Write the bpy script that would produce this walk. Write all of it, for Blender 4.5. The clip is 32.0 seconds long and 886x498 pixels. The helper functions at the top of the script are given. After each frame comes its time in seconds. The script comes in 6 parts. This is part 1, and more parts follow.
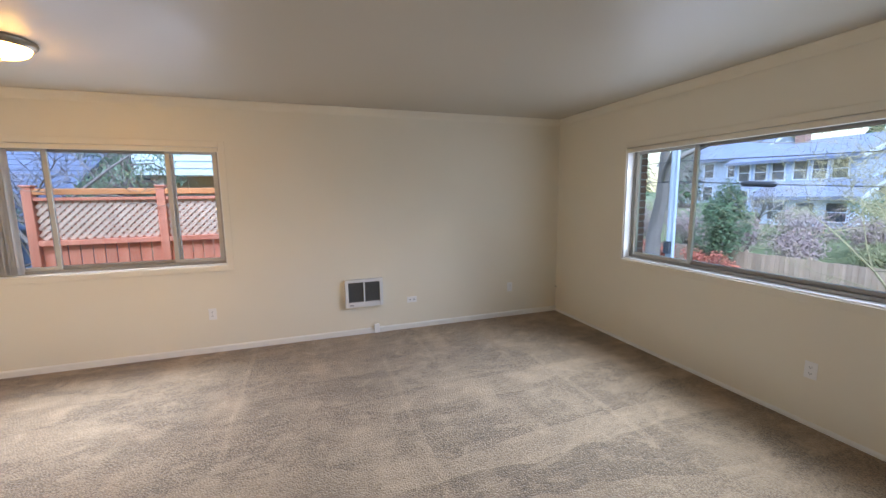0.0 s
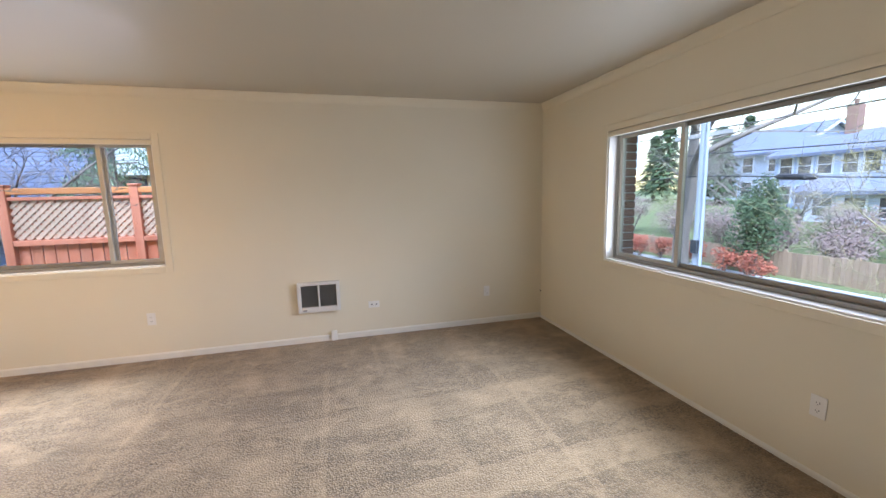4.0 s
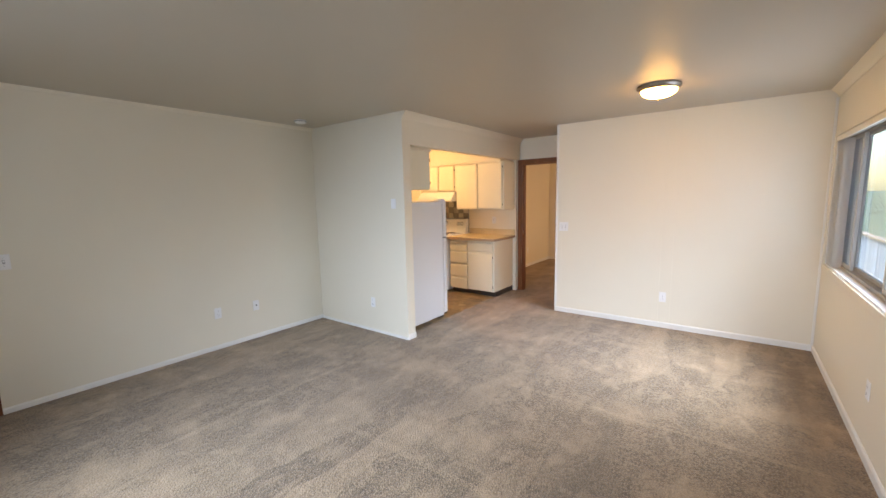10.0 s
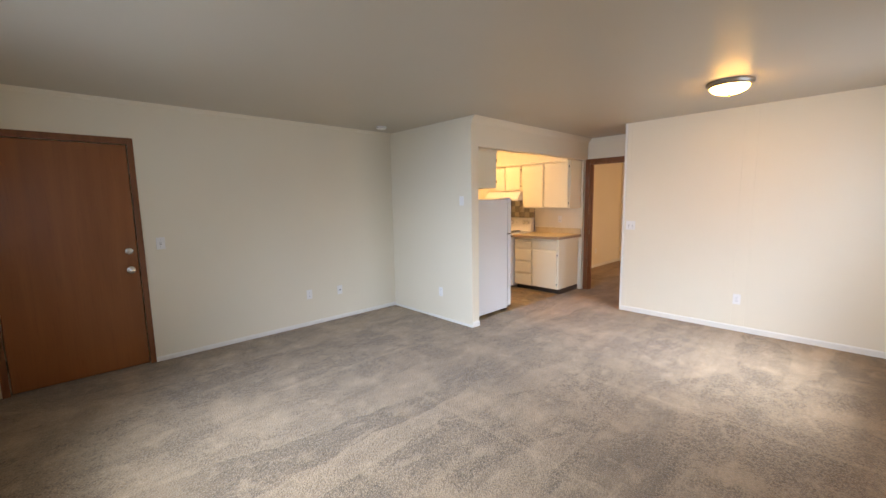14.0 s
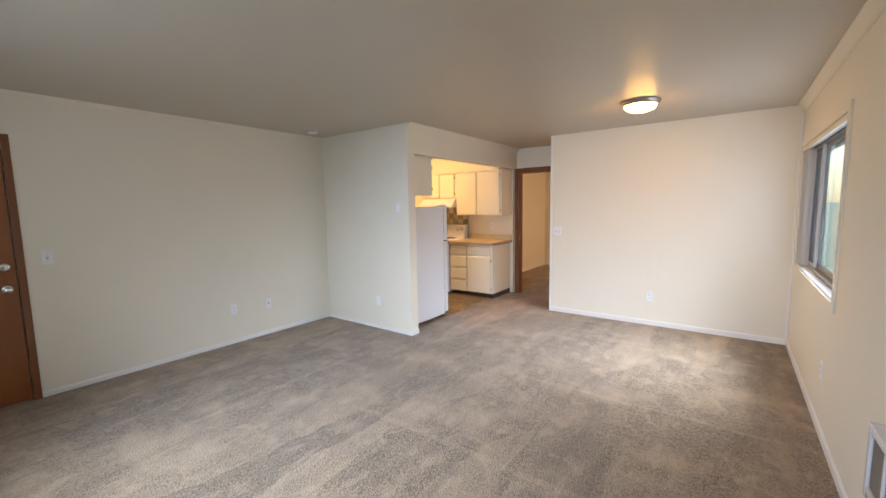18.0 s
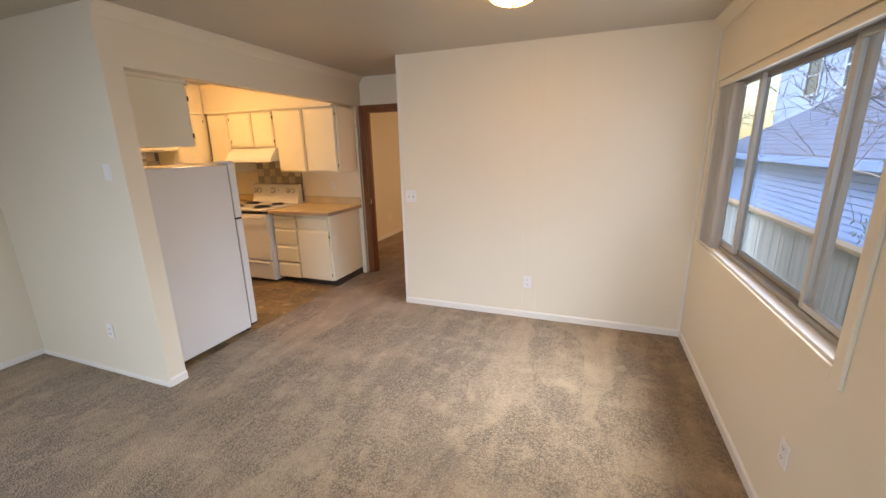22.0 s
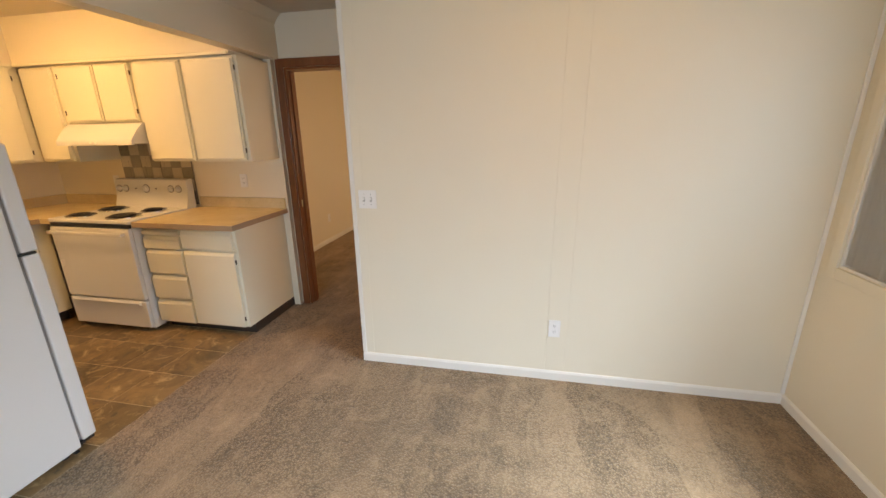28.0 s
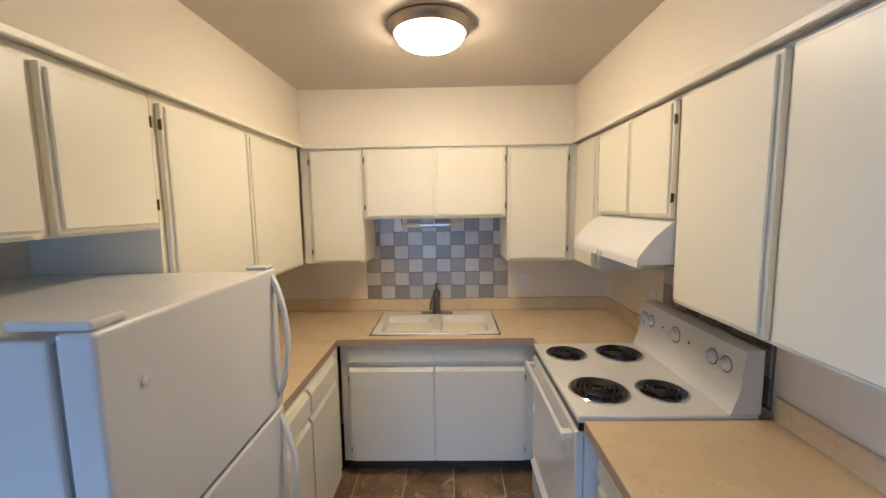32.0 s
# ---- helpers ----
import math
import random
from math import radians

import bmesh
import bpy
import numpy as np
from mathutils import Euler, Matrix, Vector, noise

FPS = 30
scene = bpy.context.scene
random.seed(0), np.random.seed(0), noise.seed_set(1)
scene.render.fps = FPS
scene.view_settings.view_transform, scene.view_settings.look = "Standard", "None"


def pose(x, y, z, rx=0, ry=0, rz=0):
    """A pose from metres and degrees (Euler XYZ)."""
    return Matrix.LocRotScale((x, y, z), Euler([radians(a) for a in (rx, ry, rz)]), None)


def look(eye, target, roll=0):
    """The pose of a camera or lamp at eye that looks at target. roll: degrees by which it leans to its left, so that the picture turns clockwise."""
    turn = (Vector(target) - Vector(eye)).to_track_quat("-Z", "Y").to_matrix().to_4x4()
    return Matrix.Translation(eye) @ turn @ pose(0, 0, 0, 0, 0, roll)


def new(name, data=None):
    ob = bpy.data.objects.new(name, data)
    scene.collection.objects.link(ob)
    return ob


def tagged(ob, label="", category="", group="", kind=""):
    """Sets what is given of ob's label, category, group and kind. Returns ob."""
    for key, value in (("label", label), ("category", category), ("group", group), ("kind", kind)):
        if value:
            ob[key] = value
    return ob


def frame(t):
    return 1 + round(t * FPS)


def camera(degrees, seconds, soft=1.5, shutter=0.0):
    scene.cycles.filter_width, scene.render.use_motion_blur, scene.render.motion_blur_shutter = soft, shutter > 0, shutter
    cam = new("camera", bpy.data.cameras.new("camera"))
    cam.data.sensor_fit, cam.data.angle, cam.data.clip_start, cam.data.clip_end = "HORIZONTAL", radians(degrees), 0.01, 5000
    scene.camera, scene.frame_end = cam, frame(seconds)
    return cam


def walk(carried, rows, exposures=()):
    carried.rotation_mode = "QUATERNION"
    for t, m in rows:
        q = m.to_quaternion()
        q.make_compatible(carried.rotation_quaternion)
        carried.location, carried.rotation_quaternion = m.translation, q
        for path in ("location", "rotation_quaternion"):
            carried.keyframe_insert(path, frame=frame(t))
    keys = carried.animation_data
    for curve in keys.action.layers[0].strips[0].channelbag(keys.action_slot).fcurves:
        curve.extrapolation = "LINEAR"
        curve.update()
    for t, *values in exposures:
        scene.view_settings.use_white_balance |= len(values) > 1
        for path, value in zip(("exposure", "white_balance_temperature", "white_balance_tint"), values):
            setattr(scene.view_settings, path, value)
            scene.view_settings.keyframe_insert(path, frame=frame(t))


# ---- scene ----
cam = camera(97.1, 32.0)
PATH = [
    (0, (0.968, 0.868, 1.532), (1.61, 2.742, 1.258), -0.7),
    (0.5, (0.847, 0.765, 1.539), (1.678, 2.563, 1.263), -1.0),
    (1, (0.764, 0.756, 1.552), (1.822, 2.43, 1.269), -1.1),
    (1.5, (0.718, 0.79, 1.558), (1.972, 2.321, 1.27), -1.1),
    (2, (0.76, 0.773, 1.531), (2.152, 2.181, 1.248), -1.1),
    (2.5, (0.929, 0.804, 1.522), (2.379, 2.15, 1.229), -1.2),
    (3, (1.176, 0.856, 1.525), (2.599, 2.231, 1.231), -1.2),
    (3.5, (1.469, 0.964, 1.489), (2.534, 2.633, 1.205), -1.4),
    (4, (1.736, 1.087, 1.465), (2.244, 3.002, 1.191), -1.3),
    (4.5, (2.105, 1.226, 1.521), (1.975, 3.2, 1.226), -1.6),
    (6.5, (3.193, 2.505, 1.446), (1.511, 3.561, 1.203), -1.4),
    (7, (3.226, 2.854, 1.474), (1.417, 3.67, 1.23), -1.4),
    (7.5, (3.21, 3.217, 1.484), (1.306, 3.777, 1.24), -1.2),
    (8, (3.204, 3.562, 1.521), (1.251, 3.901, 1.26), -1.3),
    (8.5, (3.175, 3.878, 1.541), (1.192, 3.915, 1.277), -1.1),
    (9, (3.144, 4.134, 1.587), (1.185, 3.85, 1.304), -1.4),
    (9.5, (3.206, 4.287, 1.59), (1.356, 3.582, 1.309), -1.5),
    (10, (3.183, 4.475, 1.547), (1.595, 3.287, 1.285), -1.2),
    (10.5, (3.301, 4.449, 1.451), (1.946, 2.995, 1.222), -0.9),
    (11, (3.365, 4.506, 1.464), (2.256, 2.858, 1.232), -0.8),
    (11.5, (3.378, 4.547, 1.467), (2.431, 2.801, 1.234), -0.8),
    (12, (3.397, 4.586, 1.477), (2.497, 2.815, 1.243), -0.8),
    (12.5, (3.4, 4.634, 1.471), (2.504, 2.861, 1.24), -0.8),
    (13, (3.399, 4.69, 1.488), (2.428, 2.957, 1.25), -0.9),
    (13.5, (3.415, 4.709, 1.509), (2.233, 3.115, 1.261), -0.9),
    (14, (3.427, 4.713, 1.499), (2.066, 3.269, 1.253), -1.0),
    (14.5, (3.448, 4.689, 1.502), (1.965, 3.37, 1.253), -1.1),
    (15, (3.461, 4.665, 1.547), (1.917, 3.42, 1.287), -1.0),
    (15.5, (3.479, 4.652, 1.547), (1.906, 3.442, 1.296), -1.1),
    (17.5, (3.456, 4.638, 1.534), (1.853, 3.446, 1.439), -1.0),
    (18, (3.46, 4.64, 1.494), (1.863, 3.455, 1.28), -1.0),
    (18.5, (3.488, 4.657, 1.486), (1.909, 3.488, 1.111), -1.0),
    (19, (3.52, 4.676, 1.455), (1.954, 3.518, 0.999), -1.0),
    (19.5, (3.515, 4.692, 1.46), (1.956, 3.541, 0.965), -1.0),
    (20, (3.375, 4.655, 1.461), (1.814, 3.512, 0.955), -1.1),
    (20.5, (2.981, 4.55, 1.491), (1.42, 3.409, 0.98), -1.2),
    (21, (2.553, 4.508, 1.532), (0.962, 3.41, 1.017), -1.3),
    (21.5, (2.086, 4.442, 1.537), (0.399, 3.494, 1.031), -1.0),
    (22, (1.71, 4.36, 1.594), (-0.101, 3.674, 1.094), -1.2),
    (22.5, (1.457, 4.235, 1.608), (-0.443, 3.82, 1.143), -0.8),
    (23, (1.358, 4.01, 1.672), (-0.588, 3.752, 1.291), -0.7),
    (23.5, (1.338, 3.897, 1.722), (-0.643, 3.808, 1.461), -0.8),
    (24, (1.322, 3.871, 1.733), (-0.674, 3.844, 1.603), -0.9),
    (24.5, (1.301, 3.858, 1.679), (-0.697, 3.836, 1.585), -0.9),
    (25, (1.288, 3.867, 1.562), (-0.71, 3.842, 1.471), -1.0),
    (25.5, (1.319, 3.878, 1.486), (-0.666, 3.856, 1.24), -1.0),
    (27.5, (0.94, 3.77, 1.502), (-0.98, 3.741, 0.941), -0.6),
    (28, (0.44, 3.638, 1.522), (-1.439, 3.248, 0.956), -0.8),
    (28.5, (-0.016, 3.448, 1.526), (-1.664, 2.458, 0.976), -1.5),
    (29, (-0.452, 3.185, 1.547), (-1.83, 1.828, 1.037), -1.5),
    (29.5, (-0.813, 2.946, 1.56), (-1.834, 1.291, 1.091), -1.5),
    (30, (-1.066, 2.668, 1.544), (-1.736, 0.834, 1.113), -1.2),
    (30.5, (-1.241, 2.52, 1.597), (-1.638, 0.603, 1.184), -1.1),
    (31, (-1.362, 2.359, 1.626), (-1.479, 0.394, 1.271), -1.1),
    (31.2, (-1.372, 2.289, 1.638), (-1.419, 0.318, 1.305), -0.9),
    (31.5, (-1.412, 2.185, 1.652), (-1.381, 0.205, 1.371), -0.8),
    (32, (-1.428, 2.12, 1.706), (-1.388, 0.133, 1.482), -0.9),
]
EXPOSURES = [(0, 2.05, 9000, 29), (3, 2.52, 9200, 29), (4, 2.22, 9900, 30), (7.5, 2.07, 11400, 31), (9.5, 2.05, 10000, 28), (12, 2.2, 8900, 27), (14, 2.1, 9900, 29), (20, 2.05, 9100, 28), (21.5, 1.85, 10600, 30), (23, 1.72, 11000, 30), (24, 1.7, 9700, 26), (27.5, 1.82, 10600, 23), (29, 1.85, 9500, 21), (30, 2.0, 7000, 14), (31, 1.98, 5800, 13), (32, 1.66, 5120, 14)]
walk(cam, [(t, look(eye, target, roll)) for t, eye, target, roll in PATH], EXPOSURES)

# ---- light ----

world = bpy.data.worlds.new("world")
scene.world = world
world.use_nodes = True
wn = world.node_tree
sky = wn.nodes.new("ShaderNodeTexSky")
sky.sky_type, sky.sun_disc = "NISHITA", False
sky.sun_elevation, sky.sun_rotation, sky.dust_density, sky.air_density = radians(55), radians(211), 0.8, 1.8
sky.ozone_density = 4.0
haze = wn.nodes.new("ShaderNodeMix")
haze.data_type, haze.blend_type = "RGBA", "MULTIPLY"
haze.inputs[0].default_value, haze.inputs[7].default_value = 1.0, (0.44, 0.70, 1.0, 1.0)
wn.links.new(sky.outputs[0], haze.inputs[6])
wn.links.new(haze.outputs[2], wn.nodes["Background"].inputs[0])
wn.nodes["Background"].inputs[1].default_value = 0.15


def lamp(name, kind, m, energy, colour, size=None, angle=None, spread=None):
    data = bpy.data.lights.new(name, kind)
    data.energy, data.color = energy, colour
    if size:
        data.shape, data.size, data.size_y = "RECTANGLE", size[0], size[1]
    if angle:
        data.angle = radians(angle)
    if spread:
        data.spread = radians(spread)
    ob = new(name, data)
    ob.matrix_world = m
    return ob


# a wide overcast sun high in the south-west, behind the building; the sky's light in the window openings, coming down from above the houses
lamp("sun", "SUN", look((-8.5, -14, 24), (0, 0, 0)), 3.9, (0.31, 0.58, 1.0), angle=40)
DAY = (0.37, 0.63, 1.0)
for z in (1.06, 1.42, 1.78):
    lamp("east_window_light", "AREA", look((4.045, 2.80, z), (3.045, 2.80, z - 0.52)), 5.4, DAY, size=(2.40, 0.14), spread=94)
    lamp("north_window_light", "AREA", look((-0.55, 5.170, z), (-0.55, 4.170, z - 0.85)), 2.8, DAY, size=(1.50, 0.14), spread=80)
# light from the horizon and the ground outside, wide and level
lamp("east_horizon_light", "AREA", look((4.078, 2.80, 1.42), (3.078, 2.80, 1.42)), 6.6, DAY, size=(2.40, 0.95), spread=175)
lamp("north_horizon_light", "AREA", look((-0.55, 5.210, 1.42), (-0.55, 4.210, 1.42)), 4.0, DAY, size=(1.50, 0.95), spread=175)
# an added warm fill for the bedroom, whose own source is unseen
lamp("bedroom_fill_light", "AREA", look((-4.6, 4.15, 1.45), (-4.6, 2.0, 0.6)), 6.5, (1.0, 0.76, 0.46), size=(1.6, 1.0))

# ---- mesh helpers ----
ORIGIN = {}


def thing(name, at, label, category, group="", kind=""):
    """An empty at the base of a thing; its parts are written in world coordinates."""
    ob = new(name)
    ob.empty_display_size = 0.1
    ob.location = at
    ORIGIN[ob] = Vector(at)
    return tagged(ob, label, category, group, kind)


def mesh_of(name, bm, material, smooth=None):
    me = bpy.data.meshes.new(name)
    bm.normal_update()
    bm.to_mesh(me)
    bm.free()
    me.materials.append(material)
    if smooth:
        me.shade_smooth()
        me.set_sharp_from_angle(angle=radians(smooth))
    return me


def part(name, bm, material, parent, label="", smooth=None):
    base = ORIGIN[parent]
    bmesh.ops.translate(bm, verts=bm.verts, vec=-base)
    ob = new(name, mesh_of(name, bm, material, smooth))
    ob.parent = parent
    ORIGIN[ob] = base
    return tagged(ob, label)


def solo(name, bm, material, label="", category="", group="", kind="", smooth=None):
    """A thing of one mesh; its origin stays at the world's."""
    ob = new(name, mesh_of(name, bm, material, smooth))
    ORIGIN[ob] = Vector((0, 0, 0))
    return tagged(ob, label, category, group, kind)


def box(bm, x0, x1, y0, y1, z0, z1, bevel=0.0, seg=2):
    got = bmesh.ops.create_cube(bm, size=1, matrix=Matrix.LocRotScale(((x0 + x1) / 2, (y0 + y1) / 2, (z0 + z1) / 2), None, (abs(x1 - x0), abs(y1 - y0), abs(z1 - z0))))
    vs = got["verts"]
    if bevel:
        edges = list({e for v in vs for e in v.link_edges})
        bmesh.ops.bevel(bm, geom=edges, offset=bevel, segments=seg, affect="EDGES", profile=0.5, clamp_overlap=True)
    return vs


def boxes(*rows, bevel=0.0, seg=2):
    bm = bmesh.new()
    for r in rows:
        box(bm, *r, bevel=bevel, seg=seg)
    return bm


def cells(xs, ys, keep, z0, z1, drop=()):
    """One closed slab over the kept cells of a grid of cuts."""
    bm = bmesh.new()
    lo, hi = {}, {}
    def at(i, k):
        if (i, k) not in lo:
            lo[i, k], hi[i, k] = bm.verts.new((xs[i], ys[k], z0)), bm.verts.new((xs[i], ys[k], z1))
        return lo[i, k], hi[i, k]
    live = {(i, k) for i in range(len(xs) - 1) for k in range(len(ys) - 1) if keep((xs[i] + xs[i + 1]) / 2, (ys[k] + ys[k + 1]) / 2)}
    for i, k in live:
        ring = [(i, k), (i + 1, k), (i + 1, k + 1), (i, k + 1)]
        both = [at(*c) for c in ring]
        bm.faces.new([b[1] for b in both])
        bm.faces.new([b[0] for b in both][::-1])
        for n, (di, dk) in enumerate(((0, -1), (1, 0), (0, 1), (-1, 0))):
            if (i + di, k + dk) not in live:
                a, b = both[n], both[(n + 1) % 4]
                bm.faces.new((a[0], b[0], b[1], a[1]))
    return bm


def lathe(bm, profile, m=Matrix(), n=32):
    """Turns (radius, height) rows round the local z axis."""
    rings = []
    for r, z in profile:
        if r < 1e-5:
            rings.append([bm.verts.new(m @ Vector((0, 0, z)))])
        else:
            rings.append([bm.verts.new(m @ Vector((r * math.cos(2 * math.pi * k / n), r * math.sin(2 * math.pi * k / n), z))) for k in range(n)])
    for a, b in zip(rings, rings[1:]):
        for k in range(n):
            j = (k + 1) % n
            quad = [a[k % len(a)], a[j % len(a)], b[j % len(b)], b[k % len(b)]]
            quad = list(dict.fromkeys(quad))
            if len(quad) > 2:
                bm.faces.new(quad)
    return bm


def tube(bm, pts, radius, n=8, caps=True):
    """A round bar along a line of points; radius: one or a list."""
    pts = [Vector(p) for p in pts]
    rad = radius if isinstance(radius, (list, tuple)) else [radius] * len(pts)
    side = None
    rings = []
    for i, p in enumerate(pts):
        d = (pts[min(i + 1, len(pts) - 1)] - pts[max(i - 1, 0)]).normalized()
        if side is None:
            side = d.orthogonal().normalized()
        side = (side - d * side.dot(d)).normalized()
        up = d.cross(side)
        rings.append([bm.verts.new(p + rad[i] * (side * math.cos(2 * math.pi * k / n) + up * math.sin(2 * math.pi * k / n))) for k in range(n)])
    for a, b in zip(rings, rings[1:]):
        for k in range(n):
            bm.faces.new((a[k], a[(k + 1) % n], b[(k + 1) % n], b[k]))
    if caps:
        bm.faces.new(rings[0][::-1])
        bm.faces.new(rings[-1])
    return bm


def prism(bm, outline, axis, a, b):
    """Pushes an outline of (u, v) along an axis from a to b. x: (y, z); y: (x, z); z: (x, y)."""
    def at(u, v, w):
        return {"x": (w, u, v), "y": (u, w, v), "z": (u, v, w)}[axis]
    lo = [bm.verts.new(at(u, v, a)) for u, v in outline]
    hi = [bm.verts.new(at(u, v, b)) for u, v in outline]
    n = len(outline)
    for k in range(n):
        bm.faces.new((lo[k], lo[(k + 1) % n], hi[(k + 1) % n], hi[k]))
    bm.faces.new(lo[::-1])
    bm.faces.new(hi)
    bmesh.ops.recalc_face_normals(bm, faces=bm.faces)
    return bm


# ---- materials ----
def nodes_of(name):
    m = bpy.data.materials.new(name)
    m.use_nodes = True
    t = m.node_tree
    return m, t, t.nodes["Principled BSDF"]


def put(t, kind, **values):
    n = t.nodes.new(kind)
    for key, value in values.items():
        n.inputs[key.replace("_", " ")].default_value = value
    return n


def position(t, stretch=(1, 1, 1)):
    g = t.nodes.new("ShaderNodeNewGeometry")
    m = put(t, "ShaderNodeMapping", Scale=stretch)
    t.links.new(g.outputs["Position"], m.inputs["Vector"])
    return m.outputs[0]


def blend(t, fac, a, b, how="MIX"):
    n = t.nodes.new("ShaderNodeMix")
    n.data_type, n.blend_type = "RGBA", how
    for slot, v in ((0, fac), (6, a), (7, b)):
        if hasattr(v, "links"):
            t.links.new(v, n.inputs[slot])
        else:
            n.inputs[slot].default_value = v if slot == 0 or len(v) == 4 else (*v, 1)
    return n.outputs[2]


def span(t, value, a, b, c=0.0, d=1.0):
    n = put(t, "ShaderNodeMapRange", From_Min=a, From_Max=b, To_Min=c, To_Max=d)
    t.links.new(value, n.inputs[0])
    return n.outputs[0]


def noise_of(t, vec, scale, detail=4.0, rough=0.55, twist=0.0):
    n = put(t, "ShaderNodeTexNoise", Scale=scale, Detail=detail, Roughness=rough, Distortion=twist)
    t.links.new(vec, n.inputs["Vector"])
    return n.outputs[0]


def bump_of(t, p, height, strength, distance, after=None):
    n = put(t, "ShaderNodeBump", Strength=strength, Distance=distance)
    t.links.new(height, n.inputs["Height"])
    if after:
        t.links.new(after, n.inputs["Normal"])
    t.links.new(n.outputs[0], p.inputs["Normal"])
    return n.outputs[0]


def plain(name, colour, rough=0.5, metal=0.0, vary=0.06, big=1.5, small=60.0, bump=0.0, dist=0.001, stretch=(1, 1, 1), gloss=0.12, each=0.0, spec=0.5):
    """A surface with uneven colour and gloss at two scales and a fine relief."""
    m, t, p = nodes_of(name)
    v = position(t, stretch)
    wide, fine = noise_of(t, v, big, 3), noise_of(t, v, small, 3)
    dark, light = [c * (1 - vary) for c in colour], [min(1, c * (1 + vary)) for c in colour]
    col = blend(t, span(t, wide, 0.3, 0.7), dark, light)
    col = blend(t, vary * 2, col, blend(t, span(t, fine, 0.35, 0.65), dark, light))
    if each:
        info = t.nodes.new("ShaderNodeObjectInfo")
        k = span(t, info.outputs["Random"], 0, 1, 1 - each, 1 + each)
        hsv = put(t, "ShaderNodeHueSaturation")
        t.links.new(k, hsv.inputs["Value"])
        t.links.new(col, hsv.inputs["Color"])
        col = hsv.outputs[0]
    t.links.new(col, p.inputs["Base Color"])
    t.links.new(span(t, wide, 0.3, 0.7, max(0.02, rough - gloss / 2), rough + gloss / 2), p.inputs["Roughness"])
    p.inputs["Metallic"].default_value = metal
    p.inputs["Specular IOR Level"].default_value = spec
    if bump:
        bump_of(t, p, fine, bump, dist)
    return m


def wood(name, dark, light, rough, along="z", grain=18.0, coat=0.0, each=0.0):
    m, t, p = nodes_of(name)
    v = position(t, {"z": (1, 1, 0.05), "x": (0.05, 1, 1), "y": (1, 0.05, 1)}[along])
    a, b = noise_of(t, v, grain, 6, 0.65, 0.6), noise_of(t, v, grain * 9, 3)
    col = blend(t, span(t, a, 0.3, 0.72), dark, light)
    col = blend(t, span(t, b, 0.55, 0.8, 0, 0.35), col, [c * 0.6 for c in dark])
    if each:
        info = t.nodes.new("ShaderNodeObjectInfo")
        hsv = put(t, "ShaderNodeHueSaturation")
        t.links.new(span(t, info.outputs["Random"], 0, 1, 1 - each, 1 + each), hsv.inputs["Value"])
        t.links.new(col, hsv.inputs["Color"])
        col = hsv.outputs[0]
    t.links.new(col, p.inputs["Base Color"])
    t.links.new(span(t, a, 0.3, 0.7, rough - 0.06, rough + 0.08), p.inputs["Roughness"])
    p.inputs["Coat Weight"].default_value = coat
    bump_of(t, p, b, 0.15, 0.0006)
    return m


def wall_paint(name, colour, rough=0.55):
    """Roller-painted plasterboard: fine orange peel, soft uneven patches and a few scuffs."""
    m, t, p = nodes_of(name)
    v = position(t)
    wide, peel, scuff = noise_of(t, v, 0.9, 3), noise_of(t, v, 190, 2), noise_of(t, position(t, (1, 1, 3)), 7, 6, 0.7)
    col = blend(t, span(t, wide, 0.3, 0.7), [c * 0.96 for c in colour], colour)
    col = blend(t, span(t, scuff, 0.68, 0.85, 0, 0.10), col, [c * 0.72 for c in colour])
    t.links.new(col, p.inputs["Base Color"])
    t.links.new(span(t, wide, 0.3, 0.7, rough - 0.08, rough + 0.08), p.inputs["Roughness"])
    p.inputs["Specular IOR Level"].default_value = 0.35
    bump_of(t, p, peel, 0.25, 0.0012)
    return m


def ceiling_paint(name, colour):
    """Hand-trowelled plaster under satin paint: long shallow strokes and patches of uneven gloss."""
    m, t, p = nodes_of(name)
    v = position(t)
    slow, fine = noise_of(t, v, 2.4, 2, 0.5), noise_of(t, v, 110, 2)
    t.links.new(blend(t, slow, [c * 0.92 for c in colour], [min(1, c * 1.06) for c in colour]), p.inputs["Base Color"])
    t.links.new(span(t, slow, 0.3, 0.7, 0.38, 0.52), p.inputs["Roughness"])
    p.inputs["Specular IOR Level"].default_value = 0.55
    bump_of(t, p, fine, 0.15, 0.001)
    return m


